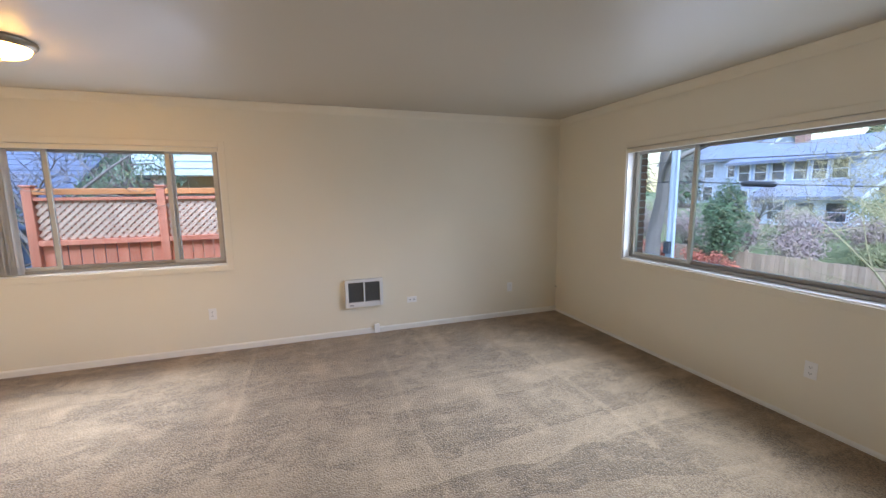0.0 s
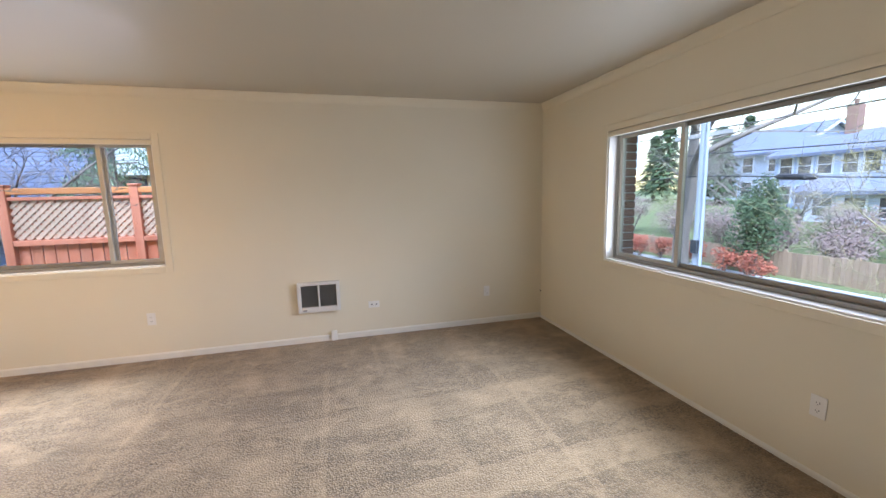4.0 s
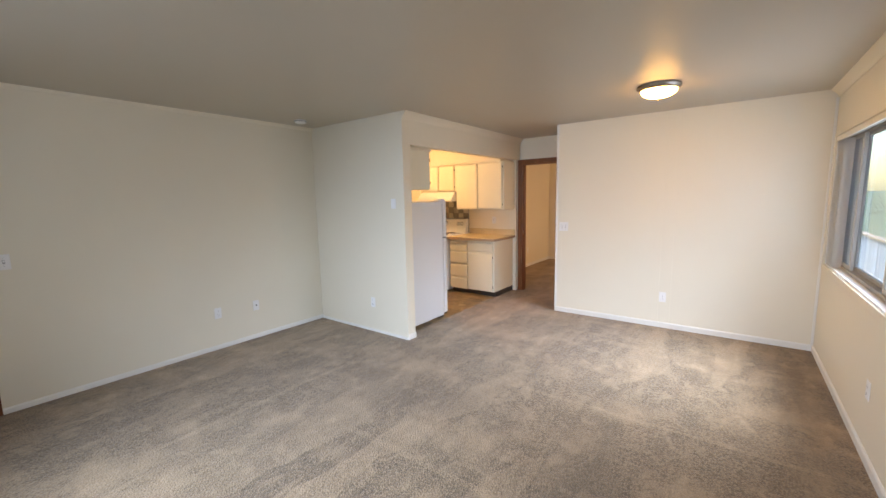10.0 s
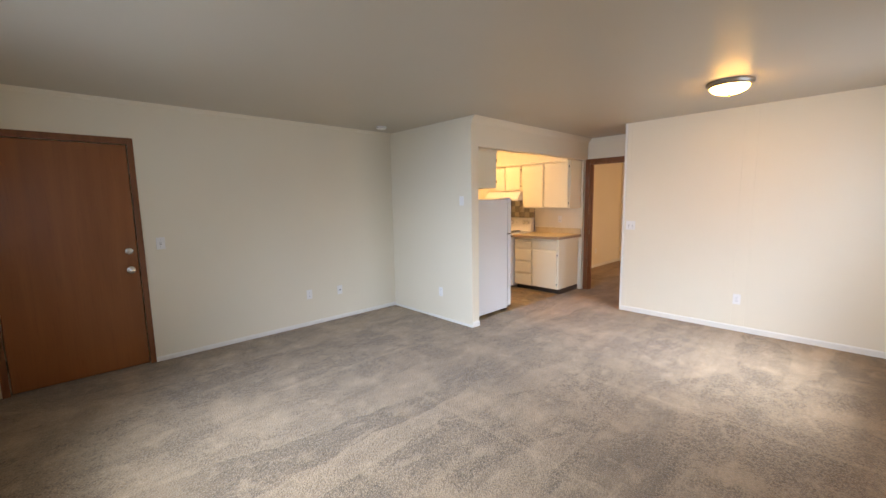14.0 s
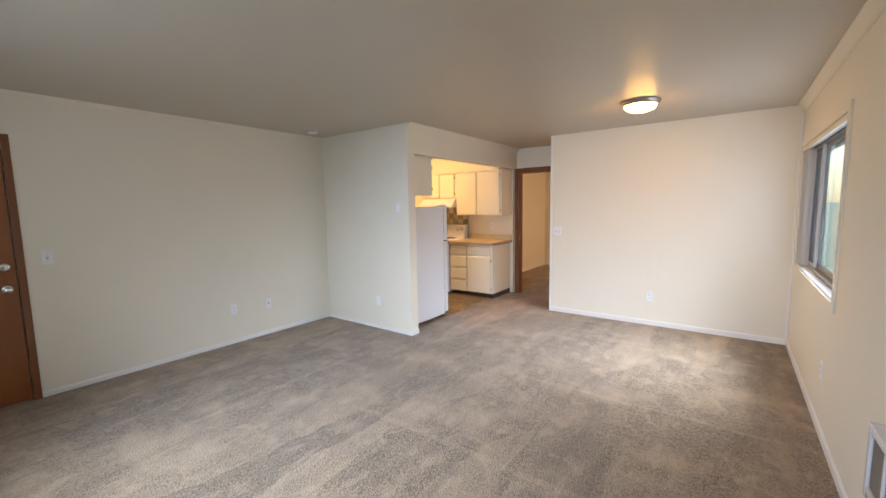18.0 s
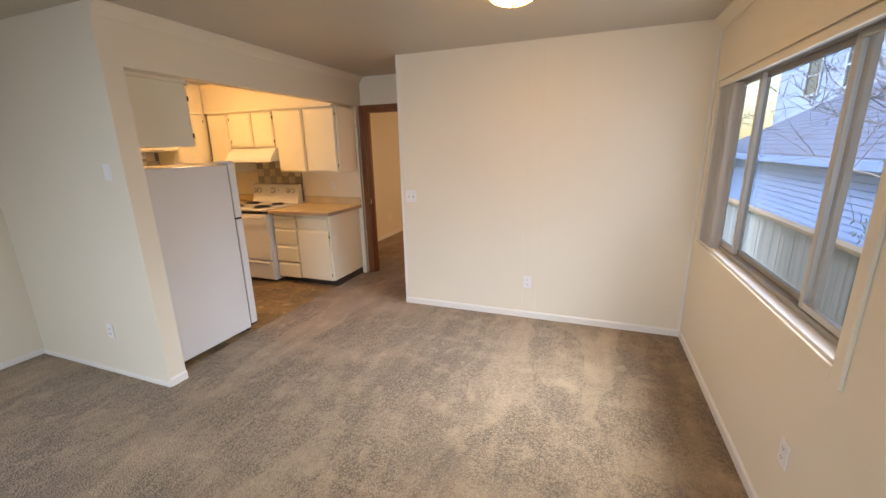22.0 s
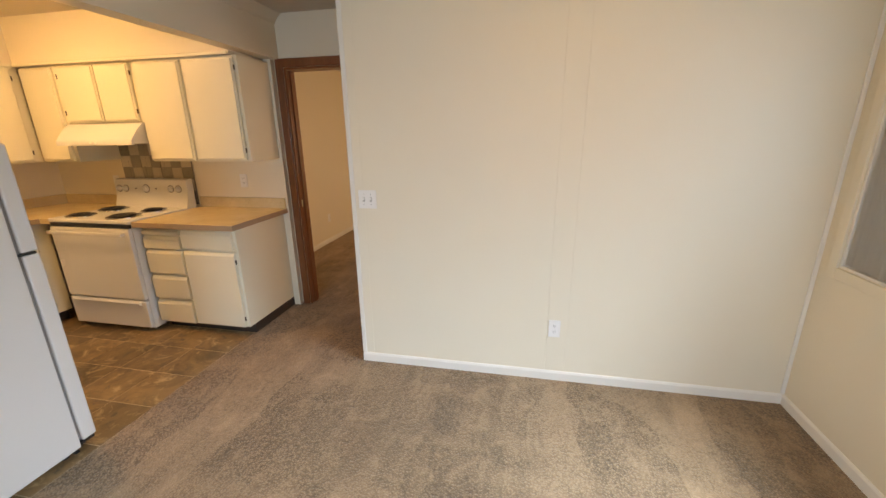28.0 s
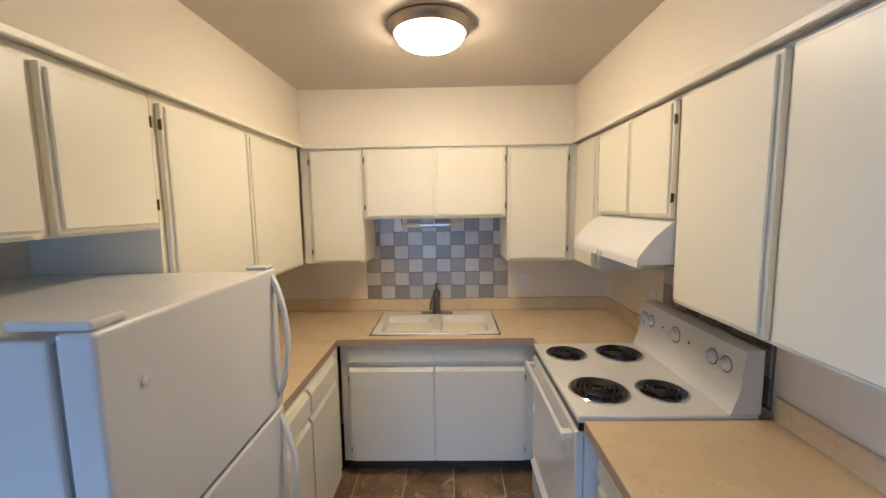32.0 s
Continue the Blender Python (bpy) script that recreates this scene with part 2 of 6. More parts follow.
def carpet_pile(name, colour):
    """Short cut pile: tufts, broad strokes where a cleaner and feet laid the pile over, and thin straight cleaner tracks."""
    m, t, p = nodes_of(name)
    v = position(t)
    tuft = put(t, "ShaderNodeTexVoronoi", Scale=105.0)
    t.links.new(noise_shift(t, v, 40, 0.006), tuft.inputs["Vector"])
    clump, mid = noise_of(t, v, 42, 4), noise_of(t, v, 80, 3)
    lay = noise_of(t, position(t, (1.0, 0.55, 1)), 2.6, 4, 0.55, 0.15)
    sweep = noise_of(t, position(t, (0.35, 1.5, 1)), 4.2, 5, 0.6, 0.25)
    rot = put(t, "ShaderNodeMapping", Rotation=(0, 0, radians(24)), Scale=(0.42, 2.3, 1.0))
    t.links.new(noise_shift(t, v, 2.0, 0.30), rot.inputs["Vector"])
    cell = put(t, "ShaderNodeTexVoronoi", Scale=1.25)
    t.links.new(rot.outputs[0], cell.inputs["Vector"])
    sep = t.nodes.new("ShaderNodeSeparateColor")
    t.links.new(cell.outputs["Color"], sep.inputs[0])
    foot = noise_of(t, position(t, (1, 1.3, 1)), 6.5, 2, 0.45, 0.7)
    c0, c1 = [c * 0.36 for c in colour], [min(1, c * 1.62) for c in colour]
    col = blend(t, span(t, tuft.outputs["Distance"], 0.15, 0.62), [min(1, c * 1.30) for c in colour], [c * 0.44 for c in colour])
    col = blend(t, 0.30, col, blend(t, span(t, clump, 0.36, 0.64), c0, c1))
    col = blend(t, span(t, sep.outputs[0], 0.45, 0.95, 0, 0.30), col, c1)
    col = blend(t, span(t, sep.outputs[1], 0.50, 0.95, 0, 0.30), col, c0)
    col = blend(t, span(t, lay, 0.49, 0.64, 0, 0.40), col, c1)
    col = blend(t, span(t, sweep, 0.53, 0.63, 0, 0.20), col, c1)
    col = blend(t, span(t, sweep, 0.46, 0.37, 0, 0.26), col, c0)
    col = blend(t, span(t, foot, 0.54, 0.72, 0, 0.42), col, c1)
    worn = noise_of(t, position(t, (1, 0.8, 1)), 1.5, 3, 0.5, 0.6)
    col = blend(t, span(t, worn, 0.50, 0.66, 0, 0.20), col, c0)
    xyz = t.nodes.new("ShaderNodeSeparateXYZ")
    t.links.new(noise_shift(t, v, 1.3, 0.05), xyz.inputs[0])
    for across, along, at, lo, hi, wide in ((0, 1, 1.60, 2.45, 4.45, 0.022), (0, 1, 0.42, 3.2, 5.0, 0.020), (1, 0, 1.64, 1.0, 2.5, 0.02), (0, 1, 2.03, 4.2, 4.9, 0.022), (1, 0, 3.83, 1.9, 2.6, 0.022), (0, 1, 2.95, 2.6, 4.1, 0.025)):
        d = t.nodes.new("ShaderNodeMath")
        d.operation = "COMPARE"
        d.inputs[1].default_value, d.inputs[2].default_value = at, wide
        t.links.new(xyz.outputs[across], d.inputs[0])
        e = t.nodes.new("ShaderNodeMath")
        e.operation = "COMPARE"
        e.inputs[1].default_value, e.inputs[2].default_value = (lo + hi) / 2, (hi - lo) / 2
        t.links.new(xyz.outputs[along], e.inputs[0])
        f = t.nodes.new("ShaderNodeMath")
        f.operation = "MULTIPLY"
        t.links.new(d.outputs[0], f.inputs[0])
        t.links.new(e.outputs[0], f.inputs[1])
        g = t.nodes.new("ShaderNodeMath")
        g.operation = "MULTIPLY"
        t.links.new(f.outputs[0], g.inputs[0])
        t.links.new(span(t, mid, 0.40, 0.60, 0.02, 0.42), g.inputs[1])
        col = blend(t, g.outputs[0], col, c1)
    t.links.new(col, p.inputs["Base Color"])
    p.inputs["Roughness"].default_value = 0.95
    p.inputs["Specular IOR Level"].default_value = 0.1
    p.inputs["Sheen Weight"].default_value = 0.25
    first = bump_of(t, p, tuft.outputs["Distance"], 0.9, -0.006)
    second = bump_of(t, p, clump, 0.35, 0.005, first)
    bump_of(t, p, mid, 0.4, 0.003, second)
    return m


def noise_shift(t, vec, scale, amount):
    n = put(t, "ShaderNodeTexNoise", Scale=scale)
    t.links.new(vec, n.inputs["Vector"])
    s = t.nodes.new("ShaderNodeVectorMath")
    s.operation = "SCALE"
    s.inputs["Scale"].default_value = amount
    t.links.new(n.outputs["Color"], s.inputs[0])
    a = t.nodes.new("ShaderNodeVectorMath")
    t.links.new(vec, a.inputs[0])
    t.links.new(s.outputs[0], a.inputs[1])
    return a.outputs[0]


def slate_vinyl(name):
    """Printed slate-look vinyl tile; each tile has its own shade."""
    m, t, p = nodes_of(name)
    info = t.nodes.new("ShaderNodeObjectInfo")
    v = position(t)
    s = t.nodes.new("ShaderNodeVectorMath")
    s.operation = "MULTIPLY_ADD"
    s.inputs[1].default_value = (9, 5, 3)
    t.links.new(info.outputs["Random"], s.inputs[0])
    t.links.new(v, s.inputs[2])
    a, b = noise_of(t, s.outputs[0], 3.6, 8, 0.68, 0.6), noise_of(t, s.outputs[0], 8, 8, 0.72, 0.7)
    col = blend(t, span(t, a, 0.32, 0.68), (0.105, 0.066, 0.034), (0.37, 0.245, 0.125))
    col = blend(t, span(t, b, 0.54, 0.64, 0, 0.85), col, (0.52, 0.38, 0.22))
    col = blend(t, span(t, b, 0.43, 0.34, 0, 0.7), col, (0.075, 0.065, 0.058))
    hsv = put(t, "ShaderNodeHueSaturation")
    t.links.new(span(t, info.outputs["Random"], 0, 1, 0.78, 1.22), hsv.inputs["Value"])
    t.links.new(col, hsv.inputs["Color"])
    t.links.new(hsv.outputs[0], p.inputs["Base Color"])
    t.links.new(span(t, a, 0.3, 0.7, 0.28, 0.42), p.inputs["Roughness"])
    bump_of(t, p, b, 0.2, 0.001)
    return m


def laminate(name):
    """Tan counter laminate with fine brown threads."""
    m, t, p = nodes_of(name)
    v = position(t)
    a = noise_of(t, v, 6, 5, 0.6, 0.5)
    w = put(t, "ShaderNodeTexWave", Scale=5.0, Distortion=24.0, Detail=4.0, Detail_Scale=2.2)
    t.links.new(v, w.inputs["Vector"])
    gate = noise_of(t, v, 14, 3)
    col = blend(t, span(t, a, 0.3, 0.7), (0.67, 0.53, 0.325), (0.76, 0.62, 0.40))
    vein = t.nodes.new("ShaderNodeMath")
    vein.operation = "MULTIPLY"
    t.links.new(span(t, w.outputs["Fac"], 0.94, 1.0, 0, 0.30), vein.inputs[0])
    t.links.new(span(t, gate, 0.5, 0.6), vein.inputs[1])
    col = blend(t, vein.outputs[0], col, (0.36, 0.21, 0.11))
    t.links.new(col, p.inputs["Base Color"])
    p.inputs["Roughness"].default_value = 0.26
    bump_of(t, p, noise_of(t, v, 260, 2), 0.06, 0.0005)
    return m


def glass(name, tint=(0.95, 0.98, 1.0), rough=0.0):
    m, t, p = nodes_of(name)
    p.inputs["Base Color"].default_value = (*tint, 1)
    p.inputs["Roughness"].default_value = rough
    p.inputs["Transmission Weight"].default_value = 1.0
    p.inputs["IOR"].default_value = 1.32
    return m


def glow(name, colour, strength):
    m, t, p = nodes_of(name)
    p.inputs["Base Color"].default_value = (0.9, 0.88, 0.84, 1)
    p.inputs["Roughness"].default_value = 0.25
    p.inputs["Emission Color"].default_value = (*colour, 1)
    p.inputs["Emission Strength"].default_value = strength
    return m


def foliage(name, a, b):
    m, t, p = nodes_of(name)
    g = t.nodes.new("ShaderNodeNewGeometry")
    col = blend(t, g.outputs["Random Per Island"], a, b)
    t.links.new(col, p.inputs["Base Color"])
    p.inputs["Roughness"].default_value = 0.6
    p.inputs["Specular IOR Level"].default_value = 0.25
    return m


WALL = wall_paint("cream_wall_paint", (0.84, 0.77, 0.635))
# darker than its beige plaster: the weak light up there is put into the colour
CEIL = ceiling_paint("dimmed_trowelled_ceiling_paint", (0.565, 0.505, 0.42))
TRIM = plain("white_trim_paint", (0.83, 0.81, 0.76), 0.35, vary=0.03)
CARPET = carpet_pile("beige_cut_pile", (0.335, 0.228, 0.142))
DOORWOOD = wood("red_brown_door_veneer", (0.25, 0.072, 0.018), (0.34, 0.108, 0.030), 0.38, "z", 9, 0.1)
CASING = wood("dark_red_casing", (0.16, 0.047, 0.015), (0.27, 0.088, 0.030), 0.35, "z", 22, 0.2)
CABINET = plain("off_white_cabinet_enamel", (0.82, 0.78, 0.64), 0.36, vary=0.02, big=1.2, small=45, gloss=0.0)
APPLIANCE = plain("white_appliance_enamel", (0.75, 0.75, 0.745), 0.22, vary=0.015, small=220, bump=0.04, dist=0.0006)
GASKET = plain("grey_rubber", (0.22, 0.22, 0.22), 0.6)
DARK = plain("black_enamel", (0.015, 0.015, 0.016), 0.25)
DRIPPAN = plain("black_glossy_drip_pan", (0.03, 0.03, 0.032), 0.10, vary=0.1, spec=1.0)
BURNER = plain("black_coil_element", (0.02, 0.019, 0.018), 0.45)
CHROME = plain("chrome", (0.75, 0.75, 0.75), 0.1, 1.0, vary=0.03)
TAPMETAL = plain("dark_brushed_nickel", (0.20, 0.175, 0.15), 0.32, 1.0, vary=0.05)
NICKEL = plain("brushed_nickel", (0.42, 0.37, 0.31), 0.36, 1.0, vary=0.05)
BRONZE = plain("dark_bronze_hinge", (0.09, 0.065, 0.04), 0.4, 0.8)
ALU = plain("mill_aluminium", (0.56, 0.53, 0.48), 0.40, 0.55, vary=0.08)
PLASTIC = plain("white_plate_plastic", (0.86, 0.85, 0.83), 0.35, vary=0.02)
TOGGLESHADE = plain("grey_toggle_shade", (0.46, 0.45, 0.43), 0.5)
SLOT = plain("dark_slot", (0.03, 0.028, 0.025), 0.6)
GRILLE = plain("dark_grey_grille_metal", (0.24, 0.235, 0.23), 0.5, 0.3)
COUNTER = laminate("tan_laminate")
COUNTEREDGE = plain("laminate_edge_band", (0.40, 0.29, 0.20), 0.45)
SLATE = slate_vinyl("slate_vinyl")
GROUT = plain("tan_grout", (0.58, 0.46, 0.33), 0.8, vary=0.12)
KICK = plain("dark_brown_kick_vinyl", (0.05, 0.035, 0.028), 0.45)
SINK = plain("cream_sink_enamel", (0.80, 0.77, 0.70), 0.15, vary=0.01)
DARKALU = plain("weathered_dark_aluminium", (0.36, 0.34, 0.31), 0.45, 0.4, vary=0.12)
BLIND = plain("grey_white_vane_fabric", (0.78, 0.76, 0.73), 0.7, vary=0.04, small=300, bump=0.1, dist=0.0004)
# thin cloth: part of the daylight shines through
_t = BLIND.node_tree
_thin = put(_t, "ShaderNodeBsdfTranslucent", Color=(0.86, 0.84, 0.80, 1))
_mix = put(_t, "ShaderNodeMixShader", Fac=0.55)
_t.links.new(_t.nodes["Principled BSDF"].outputs[0], _mix.inputs[1])
_t.links.new(_thin.outputs[0], _mix.inputs[2])
_t.links.new(_mix.outputs[0], _t.nodes["Material Output"].inputs[0])
PANE = glass("window_glass")
LAMPGLASS = glow("lit_opal_glass", (1.0, 0.63, 0.17), 9.8)
KITCHENGLASS = glow("bright_lit_opal_glass", (1.0, 0.72, 0.39), 26.0)

# ---- the plan, in metres ----
XE, YN, XW, YS = 4.0, 5.155, -1.83, 0.165          # living room: east, north, west and south wall faces
XNE, XNW, YNIB = 0.11, -0.01, 1.68                # stub wall beside the refrigerator
XK, YK = -2.65, -0.79                             # kitchen: west and back wall faces
YDIN = 2.59                                       # free end of the dining wall
TOP = 2.43
EW = (1.112, 4.03, 0.866, 1.965)                   # east window opening: y0, y1, z0, z1
NW = (-1.700, 0.195, 0.872, 2.004)                  # north window opening: x0, x1, z0, z1
XKW = -2.600                                      # kitchen west wall, furred out beside the doorway
HALL = (1.712, 2.515, 2.045)                      # bedroom doorway: y0, y1, height
XB, YB0, YB1 = -5.95, 0.86, 4.2                   # bedroom far wall, south wall, north wall


def wall(name, bm, label, material=None):
    return solo(name, bm, material or WALL, label, "wall", kind="structure")


wall("wall_east", boxes((XE, XE + 0.16, YS - 0.15, EW[0], -0.3, TOP), (XE, XE + 0.16, EW[1], YN + 0.16, -0.3, TOP),
     (XE, XE + 0.16, EW[0], EW[1], -0.3, EW[2]), (XE, XE + 0.16, EW[0], EW[1], EW[3], TOP)), "cream painted wall with a wide slider window")
wall("wall_north", boxes((XW - 0.12, NW[0], YN, YN + 0.16, -0.3, TOP), (NW[1], XE, YN, YN + 0.16, -0.3, TOP),
     (NW[0], NW[1], YN, YN + 0.16, -0.3, NW[2]), (NW[0], NW[1], YN, YN + 0.16, NW[3], TOP)), "cream painted wall with a slider window and wall heater")
wall("wall_south", boxes((XNE, 3.012, YS - 0.12, YS, 0, TOP), (3.918, XE, YS - 0.12, YS, 0, TOP), (3.012, 3.918, YS - 0.12, YS, 2.045, TOP)), "cream painted wall with the entry door")
wall("wall_stub", boxes((XNW, XNE, YK, YNIB, 0, TOP)), "cream painted stub wall beside the refrigerator")
wall("wall_kitchen_back", boxes((XK - 0.12, XNW, YK - 0.12, YK, 0, TOP)), "cream kitchen wall behind the sink")
wall("wall_hall", boxes((XK - 0.12, XK, YK, HALL[0], 0, TOP), (XK - 0.12, XK, HALL[1], YDIN, 0, TOP), (XK - 0.12, XK, HALL[0], HALL[1], HALL[2], TOP)), "cream wall with the bedroom doorway")
wall("wall_kitchen_west", boxes((XK, XKW, YK, 1.636, 0, TOP)), "cream kitchen wall beside the range")
wall("wall_closet", boxes((XK, -2.56, YDIN, YDIN + 0.10, 0, TOP), (-1.90, XW - 0.10, YDIN, YDIN + 0.10, 0, TOP), (-2.56, -1.90, YDIN, YDIN + 0.10, 2.045, TOP)), "cream wall with a closet door")
# the dining wall is clad in painted panels with narrow upright grooves
dining = wall("wall_dining", boxes((XW - 0.10, XW - 0.010, YDIN, YN, 0, TOP)), "cream painted panelled wall of the dining corner")
edges = [YDIN, 2.67, 3.82, 3.94, YN]
for a, b in zip(edges, edges[1:]):
    part("panel", boxes((XW - 0.0099, XW, a + 0.0002, b - 0.0002, 0, TOP), bevel=0.0006, seg=1), WALL, dining)
wall("wall_header", boxes((XK, XNW, 1.57, YNIB, 2.105, TOP)), "cream header beam over the kitchen opening")
# soffit over the wall cabinets
for way, row in (("west", (XK, -2.215, YK, 1.57, 2.08, TOP)), ("east", (-0.485, XNW, YK, 1.57, 2.08, TOP)), ("back", (-2.215, -0.485, YK, -0.40, 2.08, TOP))):
    wall("wall_soffit_" + way, boxes(row), "cream soffit over the kitchen wall cabinets")
# bedroom behind the doorway
wall("wall_bedroom_south", boxes((XB - 0.1, XK - 0.12, YB0 - 0.1, YB0, 0, TOP)), "cream bedroom wall seen through the doorway")
wall("wall_bedroom_west", boxes((XB - 0.1, XB, YB0, YB1 + 0.1, 0, TOP)), "cream bedroom wall facing the doorway")
# this wall is unseen; its opening is made up for the fill light
wall("wall_bedroom_north", boxes((XB, -5.5, YB1, YB1 + 0.1, 0, TOP), (-3.7, XK - 0.12, YB1, YB1 + 0.1, 0, TOP), (-5.5, -3.7, YB1, YB1 + 0.1, 0, 0.9), (-5.5, -3.7, YB1, YB1 + 0.1, 2.0, TOP)), "unseen cream bedroom wall with an opening added for the fill light")
wall("wall_bedroom_east", boxes((XK - 0.12, XK - 0.02, YDIN + 0.1, YB1 + 0.1, 0, TOP)), "cream bedroom wall behind the closet")

solo("ceiling", boxes((XB - 0.1, XE + 0.16, YK - 0.12, YN + 0.16, TOP, TOP + 0.12)), CEIL, "beige trowelled plaster ceiling, darkened for the weak light there", "ceiling", kind="structure")
def carpeted(x, y):
    if x < XK - 0.12:
        return YB0 < y < YB1
    if x < XW:
        return 1.56 < y < YDIN
    if x < XNW:
        return 1.56 < y < YN
    return y > YNIB or (x > XNE and y > YS - 0.1)


bm = cells([XB, XK - 0.12, XW, XNW, XNE, XE], [YS - 0.1, YB0, 1.56, YNIB, YDIN, YB1, YN], carpeted, -0.10, 0)
solo("floor_carpet", bm, CARPET, "beige cut-pile carpet with cleaner strokes and footprints", "carpet", kind="structure")
kfloor = solo("floor_kitchen", boxes((XK, XNW, YK, 1.56, -0.10, -0.002)), GROUT, "slate-look vinyl tile kitchen floor with pale joints", "floor", kind="structure")
solo("ground_slab", boxes((XB - 0.3, XE + 0.16, YK - 0.3, YN + 0.16, -0.32, -0.10)), GROUT, "concrete slab under the rooms", "slab", kind="structure")


# ---- trim ----
def trim(name, bm, material, label, smooth=None):
    return solo(name, bm, material, label, "trim", kind="structure", smooth=smooth)


H = 0.062
def skirting(name, x0, x1, y0, y1, side, h=H):
    """A low white board with a rounded top edge on a wall face; side: where the room lies."""
    d = 0.012
    if side in "NS":
        o = [(y0, 0), (y0 + d, 0), (y0 + d, h - 0.012), (y0 + d * 0.4, h), (y0, h)] if side == "N" else [(y0, 0), (y0 - d, 0), (y0 - d, h - 0.012), (y0 - d * 0.4, h), (y0, h)]
        bm = prism(bmesh.new(), o, "x", x0, x1)
    else:
        o = [(x0, 0), (x0 + d, 0), (x0 + d, h - 0.012), (x0 + d * 0.4, h), (x0, h)] if side == "E" else [(x0, 0), (x0 - d, 0), (x0 - d, h - 0.012), (x0 - d * 0.4, h), (x0, h)]
        bm = prism(bmesh.new(), o, "y", y0, y1)
    return trim(name, bm, TRIM, "white painted baseboard")


skirting("baseboard_north", XW, XE, YN, YN, "S")
skirting("baseboard_dining", XW, XW, YDIN, YN - 0.012, "E")
skirting("baseboard_south", XNE, 2.965, YS, YS, "N", 0.045)
skirting("baseboard_east", XE, XE, YS + 0.012, YN - 0.012, "W", 0.03)
skirting("baseboard_stub", XNE, XNE, YS + 0.012, YNIB, "E", 0.03)
skirting("baseboard_stub_end", XNW, XNE, YNIB, YNIB, "N")
skirting("baseboard_bedroom_south", XB + 0.012, XK - 0.12, YB0, YB0, "N")
skirting("baseboard_bedroom_west", XB, XB, YB0, YB1, "E")


def cove(name, axis, a, b, wall_at, sign, h=0.072):
    """A small stepped crown moulding where a wall meets the ceiling."""
    o = [(0, 0), (0, -h), (0.007, -h), (0.010, -h * 0.80), (0.018, -h * 0.66), (h * 0.55, -h * 0.30), (h * 0.66, -h * 0.22), (h * 0.80, -0.008), (h * 0.80, 0)]
    o = [(wall_at + sign * u, TOP + v) for u, v in o]
    return trim(name, prism(bmesh.new(), o, axis, a, b), WALL, "cream painted crown moulding", 40)


trim("trim_dining_end", boxes((XW + 0.0005, XW + 0.006, YDIN, YDIN + 0.026, 0.063, TOP), (XW - 0.03, XW + 0.0005, YDIN - 0.006, YDIN - 0.0005, 0.063, TOP), bevel=0.002, seg=1), TRIM, "narrow white corner strip at the dining wall's end")
trim("trim_dining_corner", boxes((XW + 0.0005, XW + 0.010, YN - 0.022, YN - 0.0005, 0.063, TOP - 0.075), bevel=0.004, seg=2), TRIM, "narrow white strip in the room corner")


cove("crown_north", "x", XW, XE, YN, -1)
cove("crown_east", "y", YS, YN, XE, -1)
cove("crown_south", "x", XNE, XE, YS, 1, 0.036)
cove("crown_header", "x", XK, XNE, YNIB, 1)


# ---- kitchen cabinets ----
def turned(way, u0, u1, d0, d1, z0, z1):
    """A box on a cabinet run. u: along the wall; d: depth coordinate of the world axis across it."""
    return (u0, u1, d0, d1, z0, z1) if way == "y" else (d0, d1, u0, u1, z0, z1)


def front(way, face, out, u0, u1, z0, z1):
    """A slab front: base units have a sloped finger pull along the top, wall units a thin routed lip."""
    if z1 < 0.9:
        pull = 0.026 if z1 - z0 > 0.06 else 0.012
        o = [(face - out * 0.0295, z0), (face - out * 0.004, z0), (face, z0 + 0.004), (face, z1 - pull), (face - out * 0.017, z1), (face - out * 0.0295, z1)]
        return prism(bmesh.new(), o, "x" if way == "y" else "y", u0, u1)
    bm = boxes(turned(way, u0, u1, *sorted((face - out * 0.0295, face - out * 0.009)), z0, z1), bevel=0.0025, seg=1)
    box(bm, *turned(way, u0 + 0.011, u1 - 0.011, *sorted((face - out * 0.0095, face)), z0 + 0.011, z1 - 0.011), bevel=0.003, seg=1)
    return bm


def hinge(parent, way, face, out, u, z):
    bm = boxes(turned(way, u - 0.003, u + 0.003, *sorted((face - out * 0.018, face - out * 0.006)), z - 0.016, z + 0.016), bevel=0.002, seg=1)
    a, b = turned(way, u, u, face - out * 0.008, face - out * 0.008, z - 0.026, z + 0.026)[0], turned(way, u, u, face - out * 0.008, face - out * 0.008, 0, 0)[2]
    tube(bm, [(a, b, z - 0.018), (a, b, z + 0.018)], 0.0028, 8)
    part("hinge", bm, BRONZE, parent, "dark bronze hinge")


def cabinet(name, way, out, wall_at, face, u0, u1, z0, z1, fronts, label, group, kick=0.0):
    """A cabinet unit; fronts: (kind, u0, u1, z0, z1, hinge side or 0)."""
    mid, back = (u0 + u1) / 2, wall_at + out * 0.003
    at = (mid, wall_at, z0 - kick) if way == "y" else (wall_at, mid, z0 - kick)
    c = thing(name, at, label, "cabinet", group)
    inner = face - out * 0.030
    bm = boxes(turned(way, u0 + 0.001, u1 - 0.001, *sorted((back, inner)), z0, z1), bevel=0.002, seg=1)
    part("body", bm, CABINET, c)
    if kick:
        part("toe_kick", boxes(turned(way, u0 + 0.002, u1 - 0.002, *sorted((back, inner - out * 0.06)), z0 - kick, z0 - 0.001)), KICK, c, "dark brown toe kick")
    for kind, a, b, e, f, side in fronts:
        p = part(kind, front(way, face, out, a, b, e, f), CABINET, c)
        if side:
            u = a - 0.004 if side < 0 else b + 0.004
            hinge(p, way, face, out, u, e + 0.07)
            hinge(p, way, face, out, u, f - 0.07)
    return c


